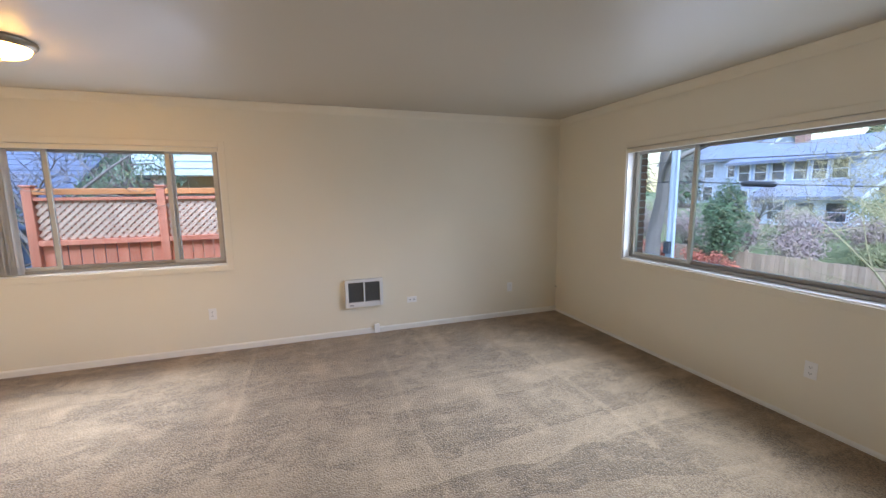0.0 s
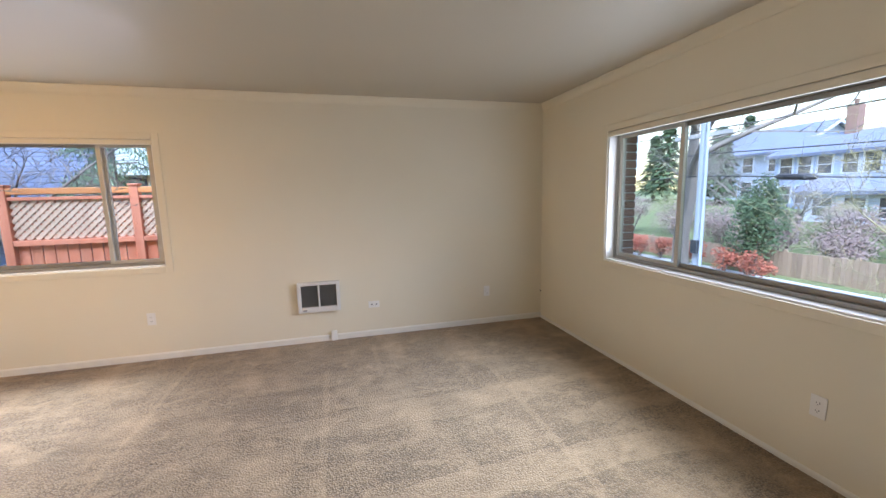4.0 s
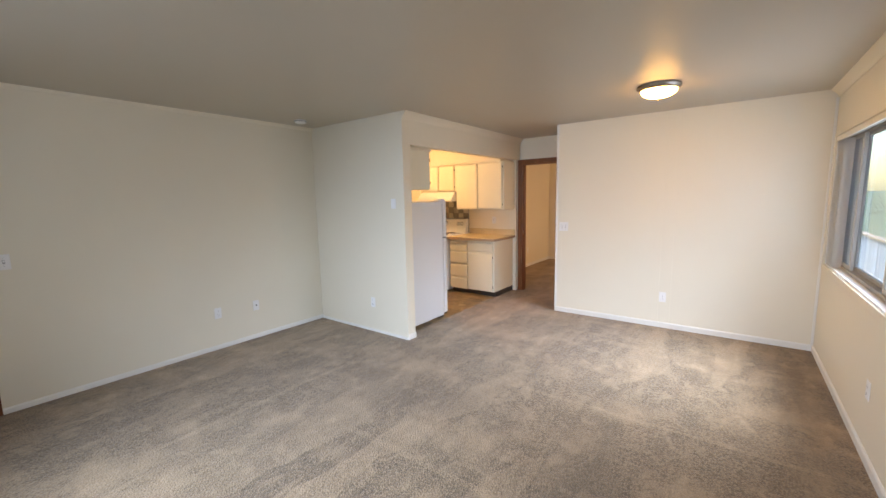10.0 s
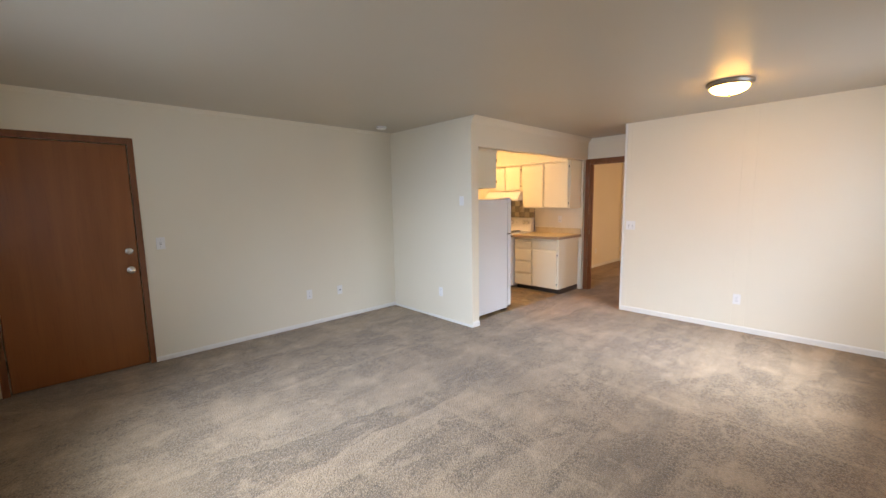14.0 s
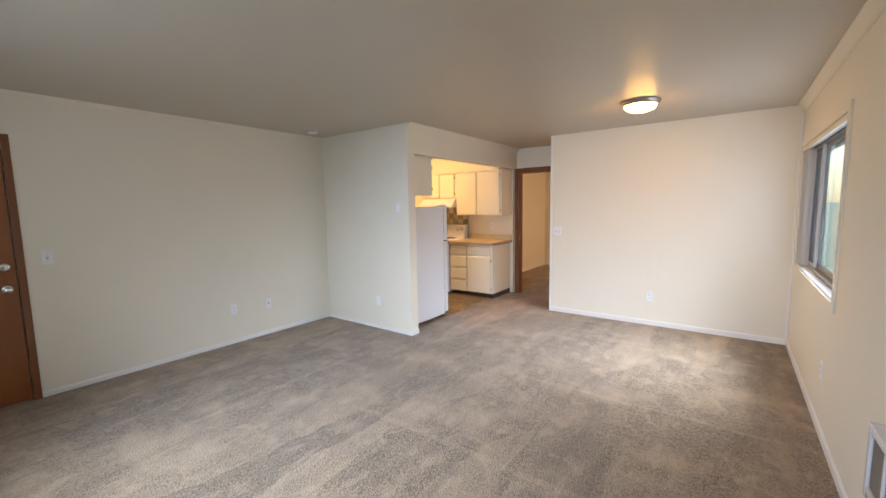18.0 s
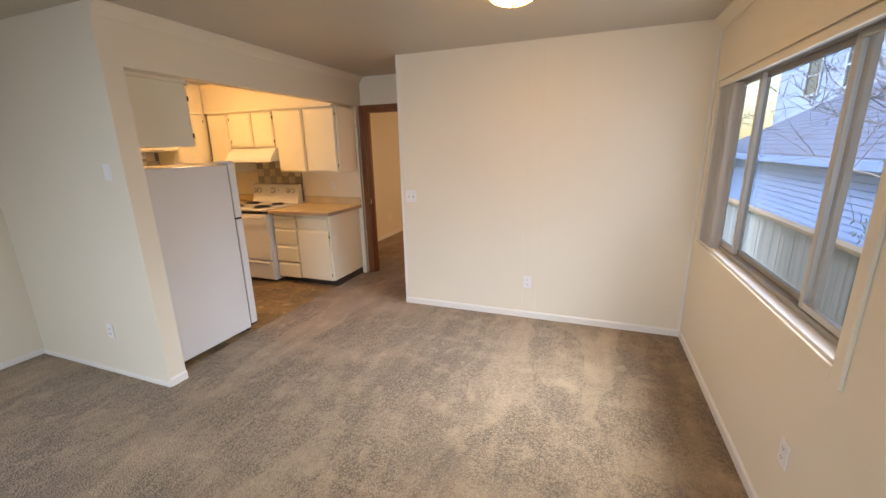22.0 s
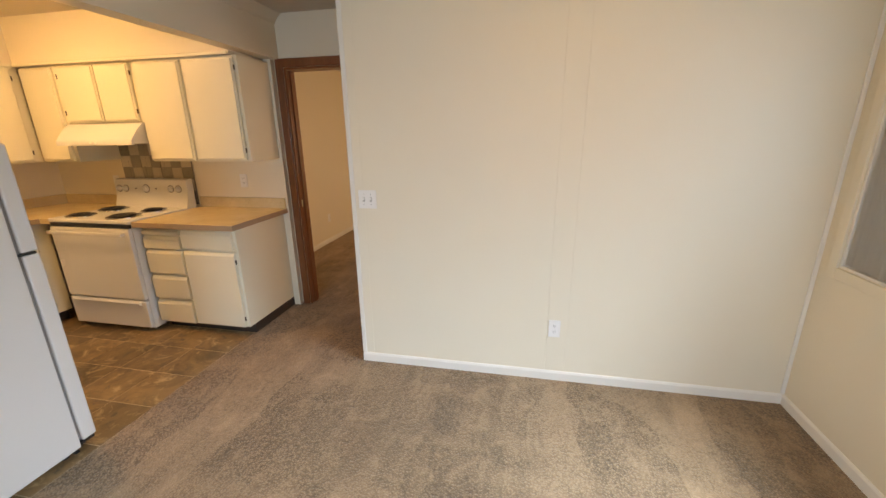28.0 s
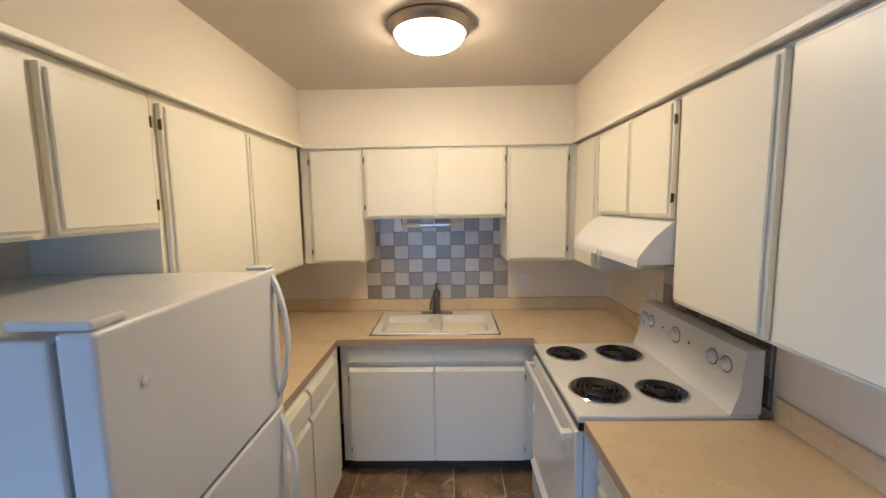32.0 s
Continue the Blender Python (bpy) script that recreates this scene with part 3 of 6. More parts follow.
UP, LOW = "kitchen wall cabinets", "kitchen base cabinets"
wl = "off-white enamelled wall cabinet with slab doors under the soffit"
cabinet("wall_cabinet", "y", 1, YK, -0.38, -0.868, -0.4705, 1.335, 2.0785, [("door", -0.862, -0.535, 1.345, 2.058, 1)], "tall off-white wall cabinet beside the tiled backsplash", UP)
cabinet("wall_cabinet", "y", 1, YK, -0.38, -1.788, -0.870, 1.618, 2.0785, [("door", -1.328, -0.886, 1.628, 2.062, 1), ("door", -1.776, -1.338, 1.628, 2.062, -1)], "short off-white double-door wall cabinet above the sink", UP)
cabinet("wall_cabinet", "y", 1, YK, -0.38, -2.2395, -1.790, 1.335, 2.0785, [("door", -2.172, -1.798, 1.345, 2.058, -1)], "tall off-white wall cabinet in the kitchen corner", UP)
cabinet("wall_cabinet", "x", 1, XK, -2.21, -0.378, -0.012, 1.335, 2.0785, [("door", -0.365, -0.045, 1.345, 2.062, 0)], "narrow off-white wall cabinet beside the range hood", UP)
cabinet("wall_cabinet", "x", 1, XK, -2.21, -0.010, 0.722, 1.638, 2.0785, [("door", 0.008, 0.362, 1.648, 2.062, -1), ("door", 0.374, 0.692, 1.648, 2.062, 1)], "short off-white double-door wall cabinet above the range hood", UP)
cabinet("wall_cabinet", "x", 1, XK, -2.21, 0.724, 1.612, 1.340, 2.0785, [("door", 0.736, 1.140, 1.350, 2.062, 0), ("door", 1.166, 1.590, 1.350, 2.062, 1)], "wide off-white double-door wall cabinet above the counter", UP)
cabinet("wall_cabinet", "x", -1, XNW, -0.50, 0.850, 1.566, 1.640, 2.0785, [("door", 0.876, 1.205, 1.650, 2.050, -1), ("door", 1.232, 1.555, 1.650, 2.050, 1)], "off-white double-door cabinet above the refrigerator", UP)
cabinet("wall_cabinet", "x", -1, XNW, -0.50, -0.378, 0.848, 1.335, 2.0785, [("door", 0.300, 0.825, 1.345, 2.050, 1), ("door", -0.300, 0.276, 1.345, 2.050, 0)], "tall off-white wall cabinet beside the refrigerator", UP)

cabinet("base_cabinet", "y", 1, YK, -0.165, -1.994, -0.7355, 0.098, 0.872,
        [("drawer_front", -1.310, -0.795, 0.755, 0.860, 0), ("drawer_front", -1.868, -1.325, 0.755, 0.860, 0), ("door", -1.310, -0.795, 0.112, 0.722, 1), ("door", -1.868, -1.325, 0.112, 0.722, -1)],
        "off-white sink base cabinet with two doors and false drawers", LOW, 0.098)
cabinet("base_cabinet", "x", 1, XK, -1.955, 0.760, 1.108, 0.078, 0.872,
        [("breadboard", 0.775, 1.098, 0.808, 0.846, 0)] + [("drawer_front", 0.775, 1.098, a, b, 0) for a, b in ((0.700, 0.796), (0.498, 0.686), (0.288, 0.474), (0.080, 0.262))],
        "off-white four-drawer base cabinet with a pull-out board", LOW, 0.078)
cabinet("base_cabinet", "x", 1, XK, -1.955, 1.110, 1.578, 0.078, 0.872,
        [("drawer_front", 1.124, 1.556, 0.712, 0.846, 0), ("door", 1.124, 1.556, 0.086, 0.690, 1)], "off-white end base cabinet with one drawer and door", LOW, 0.078)
cabinet("base_cabinet", "x", -1, XNW, -0.765, -0.140, 0.812, 0.098, 0.872,
        [("drawer_front", -0.02, 0.385, 0.742, 0.856, 0), ("drawer_front", 0.405, 0.800, 0.742, 0.856, 0), ("door", -0.02, 0.385, 0.112, 0.722, 0), ("door", 0.405, 0.800, 0.112, 0.722, 0)],
        "off-white base cabinet beside the refrigerator", LOW, 0.098)
cabinet("corner_filler", "x", 1, XK, -1.965, -0.160, -0.018, 0.098, 0.872, [], "off-white filler cabinet between sink base and range", LOW, 0.098)

# soffit edge moulding
bm = boxes((-2.205, -2.190, -0.385, 1.57, 2.074, 2.096), (-0.510, -0.495, -0.385, 1.57, 2.074, 2.096), (-2.19, -0.51, -0.388, -0.372, 2.068, 2.092), bevel=0.003, seg=1)
trim("trim_soffit", bm, CABINET, "narrow off-white moulding under the soffit")

# ---- worktops ----
def worktop(name, label, at, slab, edges, splashes):
    w = thing(name, at, label, "worktop", "kitchen worktops")
    part("slab", slab, COUNTER, w)
    for e in edges:
        part("edge_band", boxes(e, bevel=0.001, seg=1), COUNTEREDGE, w, "brown laminate edge band")
    for s in splashes:
        part("backsplash", boxes(s, bevel=0.003, seg=1), COUNTER, w)
    return w


SX0, SX1, SY0, SY1 = -1.700, -0.945, -0.690, -0.215
def topped(x, y):
    if SX0 < x < SX1 and SY0 < y < SY1:
        return False
    return y < -0.135 or x > -0.740 or (x < -1.915 and y < -0.020)


worktop("worktop", "tan laminate L-shaped worktop with the sink set in", (-1.32, -0.4, 0.873),
        cells([XK + 0.002, -1.915, SX0, SX1, -0.740, XNW - 0.002], [YK + 0.002, SY0, SY1, -0.135, -0.020, 0.840], topped, 0.873, 0.915),
        [(-1.912, -0.740, -0.135, -0.1335, 0.874, 0.9135), (-0.7415, -0.740, -0.1335, 0.840, 0.874, 0.9135)],
        [(XK + 0.022, XNW - 0.022, YK + 0.002, YK + 0.021, 0.9155, 1.004), (XNW - 0.021, XNW - 0.002, YK + 0.002, 0.838, 0.9155, 1.004), (XKW + 0.001, XKW + 0.020, YK + 0.022, -0.022, 0.9155, 1.004)])
worktop("worktop", "tan laminate worktop between range and bedroom door", (-2.28, 1.2, 0.873), boxes((XK + 0.002, -1.907, 0.762, 1.622, 0.873, 0.915), bevel=0.002, seg=1),
        [(-1.907, -1.9055, 0.762, 1.622, 0.874, 0.9135), (XK + 0.002, -1.907, 1.622, 1.6235, 0.874, 0.9135)],
        [(XKW + 0.001, XKW + 0.020, 0.764, 1.617, 0.9155, 1.004)])

# ---- sink and tap ----
s = thing("kitchen_sink", (-1.3225, -0.45, 0.76), "cream enamelled double-bowl drop-in kitchen sink", "sink")
bm = bmesh.new()
def bowl(x0, x1, y0, y1):
    rows = []
    for inset, z in ((-0.012, 0.921), (0.0, 0.921), (0.010, 0.905), (0.022, 0.78), (0.05, 0.765)):
        pts = []
        for cx, cy, a0 in ((x1 - 0.05, y1 - 0.05, 0), (x0 + 0.05, y1 - 0.05, 90), (x0 + 0.05, y0 + 0.05, 180), (x1 - 0.05, y0 + 0.05, 270)):
            for k in range(5):
                a = radians(a0 + 22.5 * k)
                r = 0.05
                pts.append(bm.verts.new((cx + (r - inset) * math.cos(a), cy + (r - inset) * math.sin(a), z)))
        rows.append(pts)
    for a, b in zip(rows, rows[1:]):
        for k in range(len(a)):
            bm.faces.new((a[k], a[(k + 1) % len(a)], b[(k + 1) % len(b)], b[k]))
    bm.faces.new(rows[-1])
bowl(-1.668, -1.352, -0.60, -0.245)
bowl(-1.293, -0.977, -0.60, -0.245)
part("basin", bm, SINK, s, smooth=50)
bm = boxes((-1.715, -0.930, -0.250, -0.200, 0.9155, 0.926), (-1.715, -0.930, -0.705, -0.595, 0.9155, 0.926), (-1.715, -1.660, -0.595, -0.250, 0.9155, 0.926), (-0.985, -0.930, -0.595, -0.250, 0.9155, 0.926), (-1.358, -1.287, -0.595, -0.250, 0.9155, 0.926), bevel=0.004)
part("rim", bm, SINK, s)
bm = boxes((-1.725, -0.920, -0.199, -0.190, 0.9152, 0.922), (-1.725, -0.920, -0.715, -0.706, 0.9152, 0.922), (-1.725, -1.716, -0.706, -0.199, 0.9152, 0.922), (-0.929, -0.920, -0.706, -0.199, 0.9152, 0.922), bevel=0.002, seg=1)
part("rim_seal", bm, TAPMETAL, s, "dark steel clamp ring round the rim")
for x in (-1.51, -1.135):
    part("drain", lathe(bmesh.new(), [(0, 0.769), (0.018, 0.769), (0.03, 0.771), (0.04, 0.767)], Matrix.Translation((x, -0.43, 0)), 20), CHROME, s, smooth=40)
f = thing("kitchen_tap", (-1.322, -0.648, 0.926), "brushed nickel single-lever kitchen tap on a base plate", "tap")
bm = bmesh.new()
box(bm, -1.435, -1.209, -0.674, -0.622, 0.926, 0.933, 0.003)
part("base_plate", bm, TAPMETAL, f)
part("body", lathe(bmesh.new(), [(0.030, 0.933), (0.030, 0.941), (0.024, 0.954), (0.022, 1.02), (0.025, 1.035), (0.026, 1.075), (0.019, 1.095), (0.010, 1.104), (0, 1.106)], Matrix.Translation((-1.322, -0.648, 0)), 24), TAPMETAL, f, smooth=40)
part("spout", tube(bmesh.new(), [(-1.322, -0.64, 1.02), (-1.316, -0.60, 1.058), (-1.306, -0.545, 1.066), (-1.297, -0.495, 1.040), (-1.294, -0.472, 1.000)], [0.016, 0.0165, 0.016, 0.0165, 0.019], 14), TAPMETAL, f, smooth=50)
bm = tube(bmesh.new(), [(-1.322, -0.648, 1.098), (-1.322, -0.642, 1.122), (-1.322, -0.628, 1.146)], [0.009, 0.007, 0.010], 12)
part("lever", bm, TAPMETAL, f, smooth=50)

# ---- refrigerator ----
FX0, FX1, FY0, FY1, FT = -0.848, -0.040, 0.850, 1.520, 1.508
r = thing("refrigerator", (-0.45, 1.2, 0.0), "white top-freezer refrigerator against the stub wall", "refrigerator")
part("body", boxes((-0.768, FX1, FY0, FY1, 0.035, FT - 0.012), bevel=0.006), APPLIANCE, r)
part("gasket", boxes((-0.782, -0.768, FY0 + 0.012, FY1 - 0.012, 0.07, FT - 0.02)), GASKET, r, "grey door gasket")
d1 = part("freezer_door", boxes((FX0, -0.782, FY0, FY1, 1.046, FT), bevel=0.009, seg=3), APPLIANCE, r)
d2 = part("fresh_food_door", boxes((FX0, -0.782, FY0, FY1, 0.060, 1.034), bevel=0.009, seg=3), APPLIANCE, r)
def strap(z0, z1):
    """A thin bowed strap between two points of a door's free edge."""
    n = 14
    out = [(FX0 - 0.044 * math.sin(math.pi * k / n) ** 0.75, z0 + (z1 - z0) * k / n) for k in range(n + 1)]
    back = [(FX0 + 0.001 - 0.034 * math.sin(math.pi * k / n) ** 0.9, z0 + (z1 - z0) * (0.05 + 0.90 * k / n)) for k in range(n, -1, -1)]
    bm = prism(bmesh.new(), out + back, "y", 0.866, 0.892)
    bmesh.ops.bevel(bm, geom=[e for e in bm.edges if abs(e.verts[0].co.y - e.verts[1].co.y) < 1e-6], offset=0.003, segments=2, affect="EDGES")
    return bm


part("handle", strap(1.072, 1.490), APPLIANCE, d1, "white bowed strap handle", 50)
part("handle", strap(0.560, 1.012), APPLIANCE, d2, "white bowed strap handle", 50)
part("badge", lathe(bmesh.new(), [(0.010, 0), (0.010, 0.003), (0.006, 0.005), (0, 0.005)], Matrix.Translation((FX0, 1.425, 1.385)) @ pose(0, 0, 0, 0, -90, 0), 16), APPLIANCE, d1)
bm = boxes((-0.838, -0.690, 1.435, 1.512, FT + 0.0005, FT + 0.018), bevel=0.006)
part("hinge_cover", bm, APPLIANCE, r)
bm = boxes((-0.842, -0.775, 0.856, 0.905, FT + 0.0005, FT + 0.012), bevel=0.005)
part("hinge_cover", bm, APPLIANCE, r)
part("hinge", boxes((-0.835, -0.766, 1.48, 1.521, 1.0345, 1.0455), bevel=0.001, seg=1), DARK, r, "dark centre hinge")
part("hinge", boxes((-0.835, -0.766, 1.48, 1.518, 0.046, 0.0595), bevel=0.001, seg=1), DARK, r, "dark lower hinge")
part("kick_grille", boxes((-0.765, -0.747, FY0 + 0.02, FY1 - 0.02, 0.004, 0.0345)), DARK, r, "black kick grille")
for x in (-0.72, -0.12):
    for y in (0.91, 1.46):
        part("foot", lathe(bmesh.new(), [(0, 0), (0.02, 0), (0.02, 0.0345), (0, 0.0345)], Matrix.Translation((x, y, 0)), 12), DARK, r)

# ---- range ----
g = thing("electric_range", (-2.2, 0.37, 0.0), "white electric range with four black coil burners", "range")
RY0, RY1 = -0.012, 0.752
part("body", boxes((-2.545, -1.915, RY0 + 0.004, RY1 - 0.004, 0.03, 0.898), bevel=0.003, seg=1), APPLIANCE, g)
top = part("cooktop", boxes((-2.545, -1.888, RY0, RY1, 0.898, 0.926), bevel=0.008, seg=3), APPLIANCE, g)
guard = part("backguard", prism(bmesh.new(), [(-2.548, 0.9265), (-2.440, 0.9265), (-2.452, 0.965), (-2.470, 1.02), (-2.478, 1.13), (-2.490, 1.160), (-2.510, 1.170), (-2.548, 1.170)], "y", RY0 + 0.001, RY1 - 0.001), APPLIANCE, g, smooth=35)
door = part("oven_door", boxes((-1.913, -1.882, RY0 + 0.006, RY1 - 0.006, 0.290, 0.862), bevel=0.006), APPLIANCE, g)
bm = boxes((-1.850, -1.834, RY0 + 0.03, RY1 - 0.03, 0.812, 0.842), bevel=0.006)
box(bm, -1.8825, -1.848, RY0 + 0.04, RY0 + 0.075, 0.816, 0.838, 0.004)
box(bm, -1.8825, -1.848, RY1 - 0.075, RY1 - 0.04, 0.816, 0.838, 0.004)
part("door_handle", bm, APPLIANCE, door)
# black strip gives the gap over the oven door its shade
part("gap_strip", boxes((-1.914, -1.893, RY0 + 0.006, RY1 - 0.006, 0.866, 0.895)), DARK, g, "black strip standing in for the shaded gap above the oven door")
dr = part("drawer", boxes((-1.913, -1.884, RY0 + 0.006, RY1 - 0.006, 0.045, 0.272), bevel=0.006), APPLIANCE, g)
part("drawer_lip", prism(bmesh.new(), [(-1.885, 0.272), (-1.862, 0.262), (-1.864, 0.248), (-1.885, 0.236)], "y", RY0 + 0.05, RY1 - 0.05), APPLIANCE, dr, smooth=40)
for y in (0.05, 0.69):
    for x in (-2.45, -1.98):
        part("foot", lathe(bmesh.new(), [(0, 0), (0.018, 0), (0.018, 0.0305), (0, 0.0305)], Matrix.Translation((x, y, 0)), 12), DARK, g)
for x, y, rad in ((-2.02, 0.150, 0.080), (-2.290, 0.150, 0.095), (-2.035, 0.555, 0.100), (-2.290, 0.565, 0.080)):
    m = Matrix.Translation((x, y, 0.9262))
    pan = part("drip_pan", lathe(bmesh.new(), [(0, 0.0005), (rad * 0.35, 0.0005), (rad, 0.001), (rad + 0.012, 0.007), (rad + 0.02, 0.006), (rad + 0.022, 0.0)], m, 40), DRIPPAN, top, "black drip pan with chrome ring", 40)
    part("trim_ring", lathe(bmesh.new(), [(rad + 0.013, 0.0075), (rad + 0.018, 0.0085), (rad + 0.0225, 0.0055), (rad + 0.023, 0.0)], m, 40), CHROME, g, "chrome burner ring", 40)
    turns = 4 if rad > 0.09 else 3
    pts = []
    for k in range(turns * 22 + 1):
        a = 2 * math.pi * k / 22
        q = 0.020 + (rad - 0.028) * k / (turns * 22)
        pts.append((x + q * math.cos(a), y + q * math.sin(a), 0.9395))
    part("coil", tube(bmesh.new(), pts, 0.0052, 6), BURNER, g, "black coil element", 60)
    part("coil_support", boxes((x - rad * 0.92, x + rad * 0.92, y - 0.002, y + 0.002, 0.929, 0.9345), (x - 0.002, x + 0.002, y - rad * 0.92, y + rad * 0.92, 0.929, 0.9345)), CHROME, g)
slope = pose(0, 0, 0, 0, 86, 0)
for y, rad in ((0.035, 0.022), (0.105, 0.022), (0.325, 0.028), (0.585, 0.022), (0.665, 0.022)):
    m = Matrix.Translation((-2.4745, y, 1.085)) @ slope
    k = part("knob", lathe(bmesh.new(), [(rad + 0.004, 0.0), (rad + 0.004, 0.003), (rad, 0.004), (rad * 0.86, 0.020), (rad * 0.7, 0.023), (0, 0.023)], m, 24), APPLIANCE, guard, smooth=40)
    # flat grey ring paints the knob's shadow onto the panel
    part("knob_shade_ring", lathe(bmesh.new(), [(rad + 0.0105, 0.0), (rad + 0.0105, 0.0012), (rad + 0.004, 0.0014)], m, 28), GASKET, guard, "grey ring for the shade round the knob")
    bm = boxes((-2.452, -2.440, y - 0.004, y + 0.004, 1.085 - rad * 0.8, 1.085 + rad * 0.8), bevel=0.002, seg=1)
    part("knob_grip", bm, APPLIANCE, guard)
for y in (0.215, 0.430):
    part("indicator", lathe(bmesh.new(), [(0.005, 0), (0.005, 0.003), (0, 0.004)], Matrix.Translation((-2.4747, y, 1.085)) @ slope, 12), DARK, guard, "small dark indicator light")
part("marking", boxes((-2.4755, -2.4735, 0.290, 0.360, 1.036, 1.041)), GASKET, guard, "small grey printed marking")
# ---- hood ----
h = thing("range_hood", (-2.37, 0.356, 1.47), "white under-cabinet range hood with a sloped front", "range hood")
o = [(XK + 0.003, 1.636), (-2.235, 1.636), (-2.215, 1.631), (-2.160, 1.585), (-2.112, 1.527), (-2.098, 1.506), (-2.095, 1.495), (-2.095, 1.470), (-2.115, 1.470), (-2.115, 1.480), (XK + 0.003, 1.480)]
part("canopy", prism(bmesh.new(), o, "y", -0.006, 0.718), APPLIANCE, h, smooth=24)
part("filter", boxes((-2.52, -2.20, 0.10, 0.62, 1.474, 1.4795)), GRILLE, h, "grey mesh filter")
for y in (0.335, 0.385):
    part("switch", boxes((-2.094, -2.088, y - 0.012, y + 0.012, 1.479, 1.495), bevel=0.002, seg=1), PLASTIC, h)
# ---- towel rail under the sink cabinet ----
w = thing("paper_towel_holder", (-1.30, -0.55, 1.612), "white wall-mounted paper towel holder under the cabinet", "towel holder")
for x in (-1.52, -1.088):
    part("bracket", boxes((x, x + 0.008, -0.66, -0.59, 1.535, 1.611), bevel=0.003, seg=1), PLASTIC, w)
part("rod", tube(bmesh.new(), [(-1.512, -0.625, 1.565), (-1.088, -0.625, 1.565)], 0.017, 14), PLASTIC, w, smooth=40)
# plain chrome bar and stem added by the towel holder, not a light source
u = thing("chrome_bar", (-1.32, -0.47, 1.611), "slim chrome bar under the sink cabinet", "lamp")
part("bar", boxes((-1.42, -1.22, -0.50, -0.47, 1.570, 1.580), bevel=0.003, seg=1), CHROME, u)
part("stem", tube(bmesh.new(), [(-1.32, -0.485, 1.6115), (-1.32, -0.485, 1.58)], 0.008, 10), CHROME, u, smooth=40)


# ---- doors and casings ----
def casing(name, bm, label):
    return solo(name, bm, CASING, label, "door casing", kind="structure")


d = thing("entry_door", (3.465, YS, 0.0), "closed red-brown flush wooden entry door", "door")
leaf = part("leaf", boxes((3.018, 3.912, YS - 0.040, YS - 0.002, 0.012, 2.038), bevel=0.002, seg=1), DOORWOOD, d)
for z, rad, nm in ((0.915, 0.027, "door_knob"), (1.090, 0.030, "deadbolt")):
    face = Matrix.Translation((3.078, YS - 0.002, z)) @ pose(0, 0, 0, -90, 0, 0)
    prof = [(0.033, 0), (0.033, 0.004), (0.028, 0.008), (0.012, 0.010), (0.011, 0.028), (0.020, 0.033), (rad, 0.045), (rad * 0.96, 0.058), (rad * 0.6, 0.066), (0, 0.067)] if nm == "door_knob" else [(0.031, 0), (0.031, 0.010), (0.026, 0.015), (0.020, 0.016), (0, 0.016)]
    k = part(nm, lathe(bmesh.new(), prof, face, 28), CHROME, leaf, "polished chrome", 40)
    if nm == "deadbolt":
        part("thumb_turn", boxes((3.074, 3.082, YS + 0.014, YS + 0.030, z - 0.018, z + 0.018), bevel=0.002, seg=1), CHROME, leaf, "polished chrome")
for z in (0.25, 1.02, 1.76):
    part("hinge", tube(bmesh.new(), [(3.915, YS + 0.004, z - 0.045), (3.915, YS + 0.004, z + 0.045)], 0.006, 10), BRONZE, d, "dark bronze hinge", 40)
casing("door_1", boxes((2.967, 3.012, YS, YS + 0.014, 0, 2.100), (3.918, 3.965, YS, YS + 0.014, 0, 2.100), (3.012, 3.918, YS, YS + 0.014, 2.045, 2.100), bevel=0.003), "dark red-brown wooden casing of the entry door")
# added and unseen: shuts off the gaps round the entry door
solo("door_back_wall", boxes((2.5, 4.4, YS - 0.30, YS - 0.14, -0.3, 2.5)), WALL, "plain unseen wall added to close the entry behind the door", "wall", kind="structure")
# bedroom doorway, no leaf in sight
bm = boxes((XK, XK + 0.014, 1.648, HALL[0], 0, 2.110), (XK, XK + 0.014, HALL[1], 2.578, 0, 2.110), (XK, XK + 0.014, HALL[0], HALL[1], HALL[2], 2.110), bevel=0.003)
box(bm, XK - 0.12, XK, HALL[0], HALL[0] + 0.018, 0, HALL[2])
box(bm, XK - 0.12, XK, HALL[1] - 0.018, HALL[1], 0, HALL[2])
box(bm, XK - 0.12, XK, HALL[0] + 0.018, HALL[1] - 0.018, HALL[2] - 0.018, HALL[2])
box(bm, XK - 0.075, XK - 0.045, HALL[0] + 0.018, HALL[0] + 0.030, 0, HALL[2] - 0.018)
box(bm, XK - 0.075, XK - 0.045, HALL[1] - 0.030, HALL[1] - 0.018, 0, HALL[2] - 0.018)
casing("door_2", bm, "dark red-brown wooden casing of the open bedroom doorway")
sp = solo("strike_plate", boxes((XK - 0.040, XK - 0.010, HALL[0] + 0.0181, HALL[0] + 0.0195, 0.92, 0.98)), CHROME, "small chrome strike plate on the doorway jamb", "strike plate")
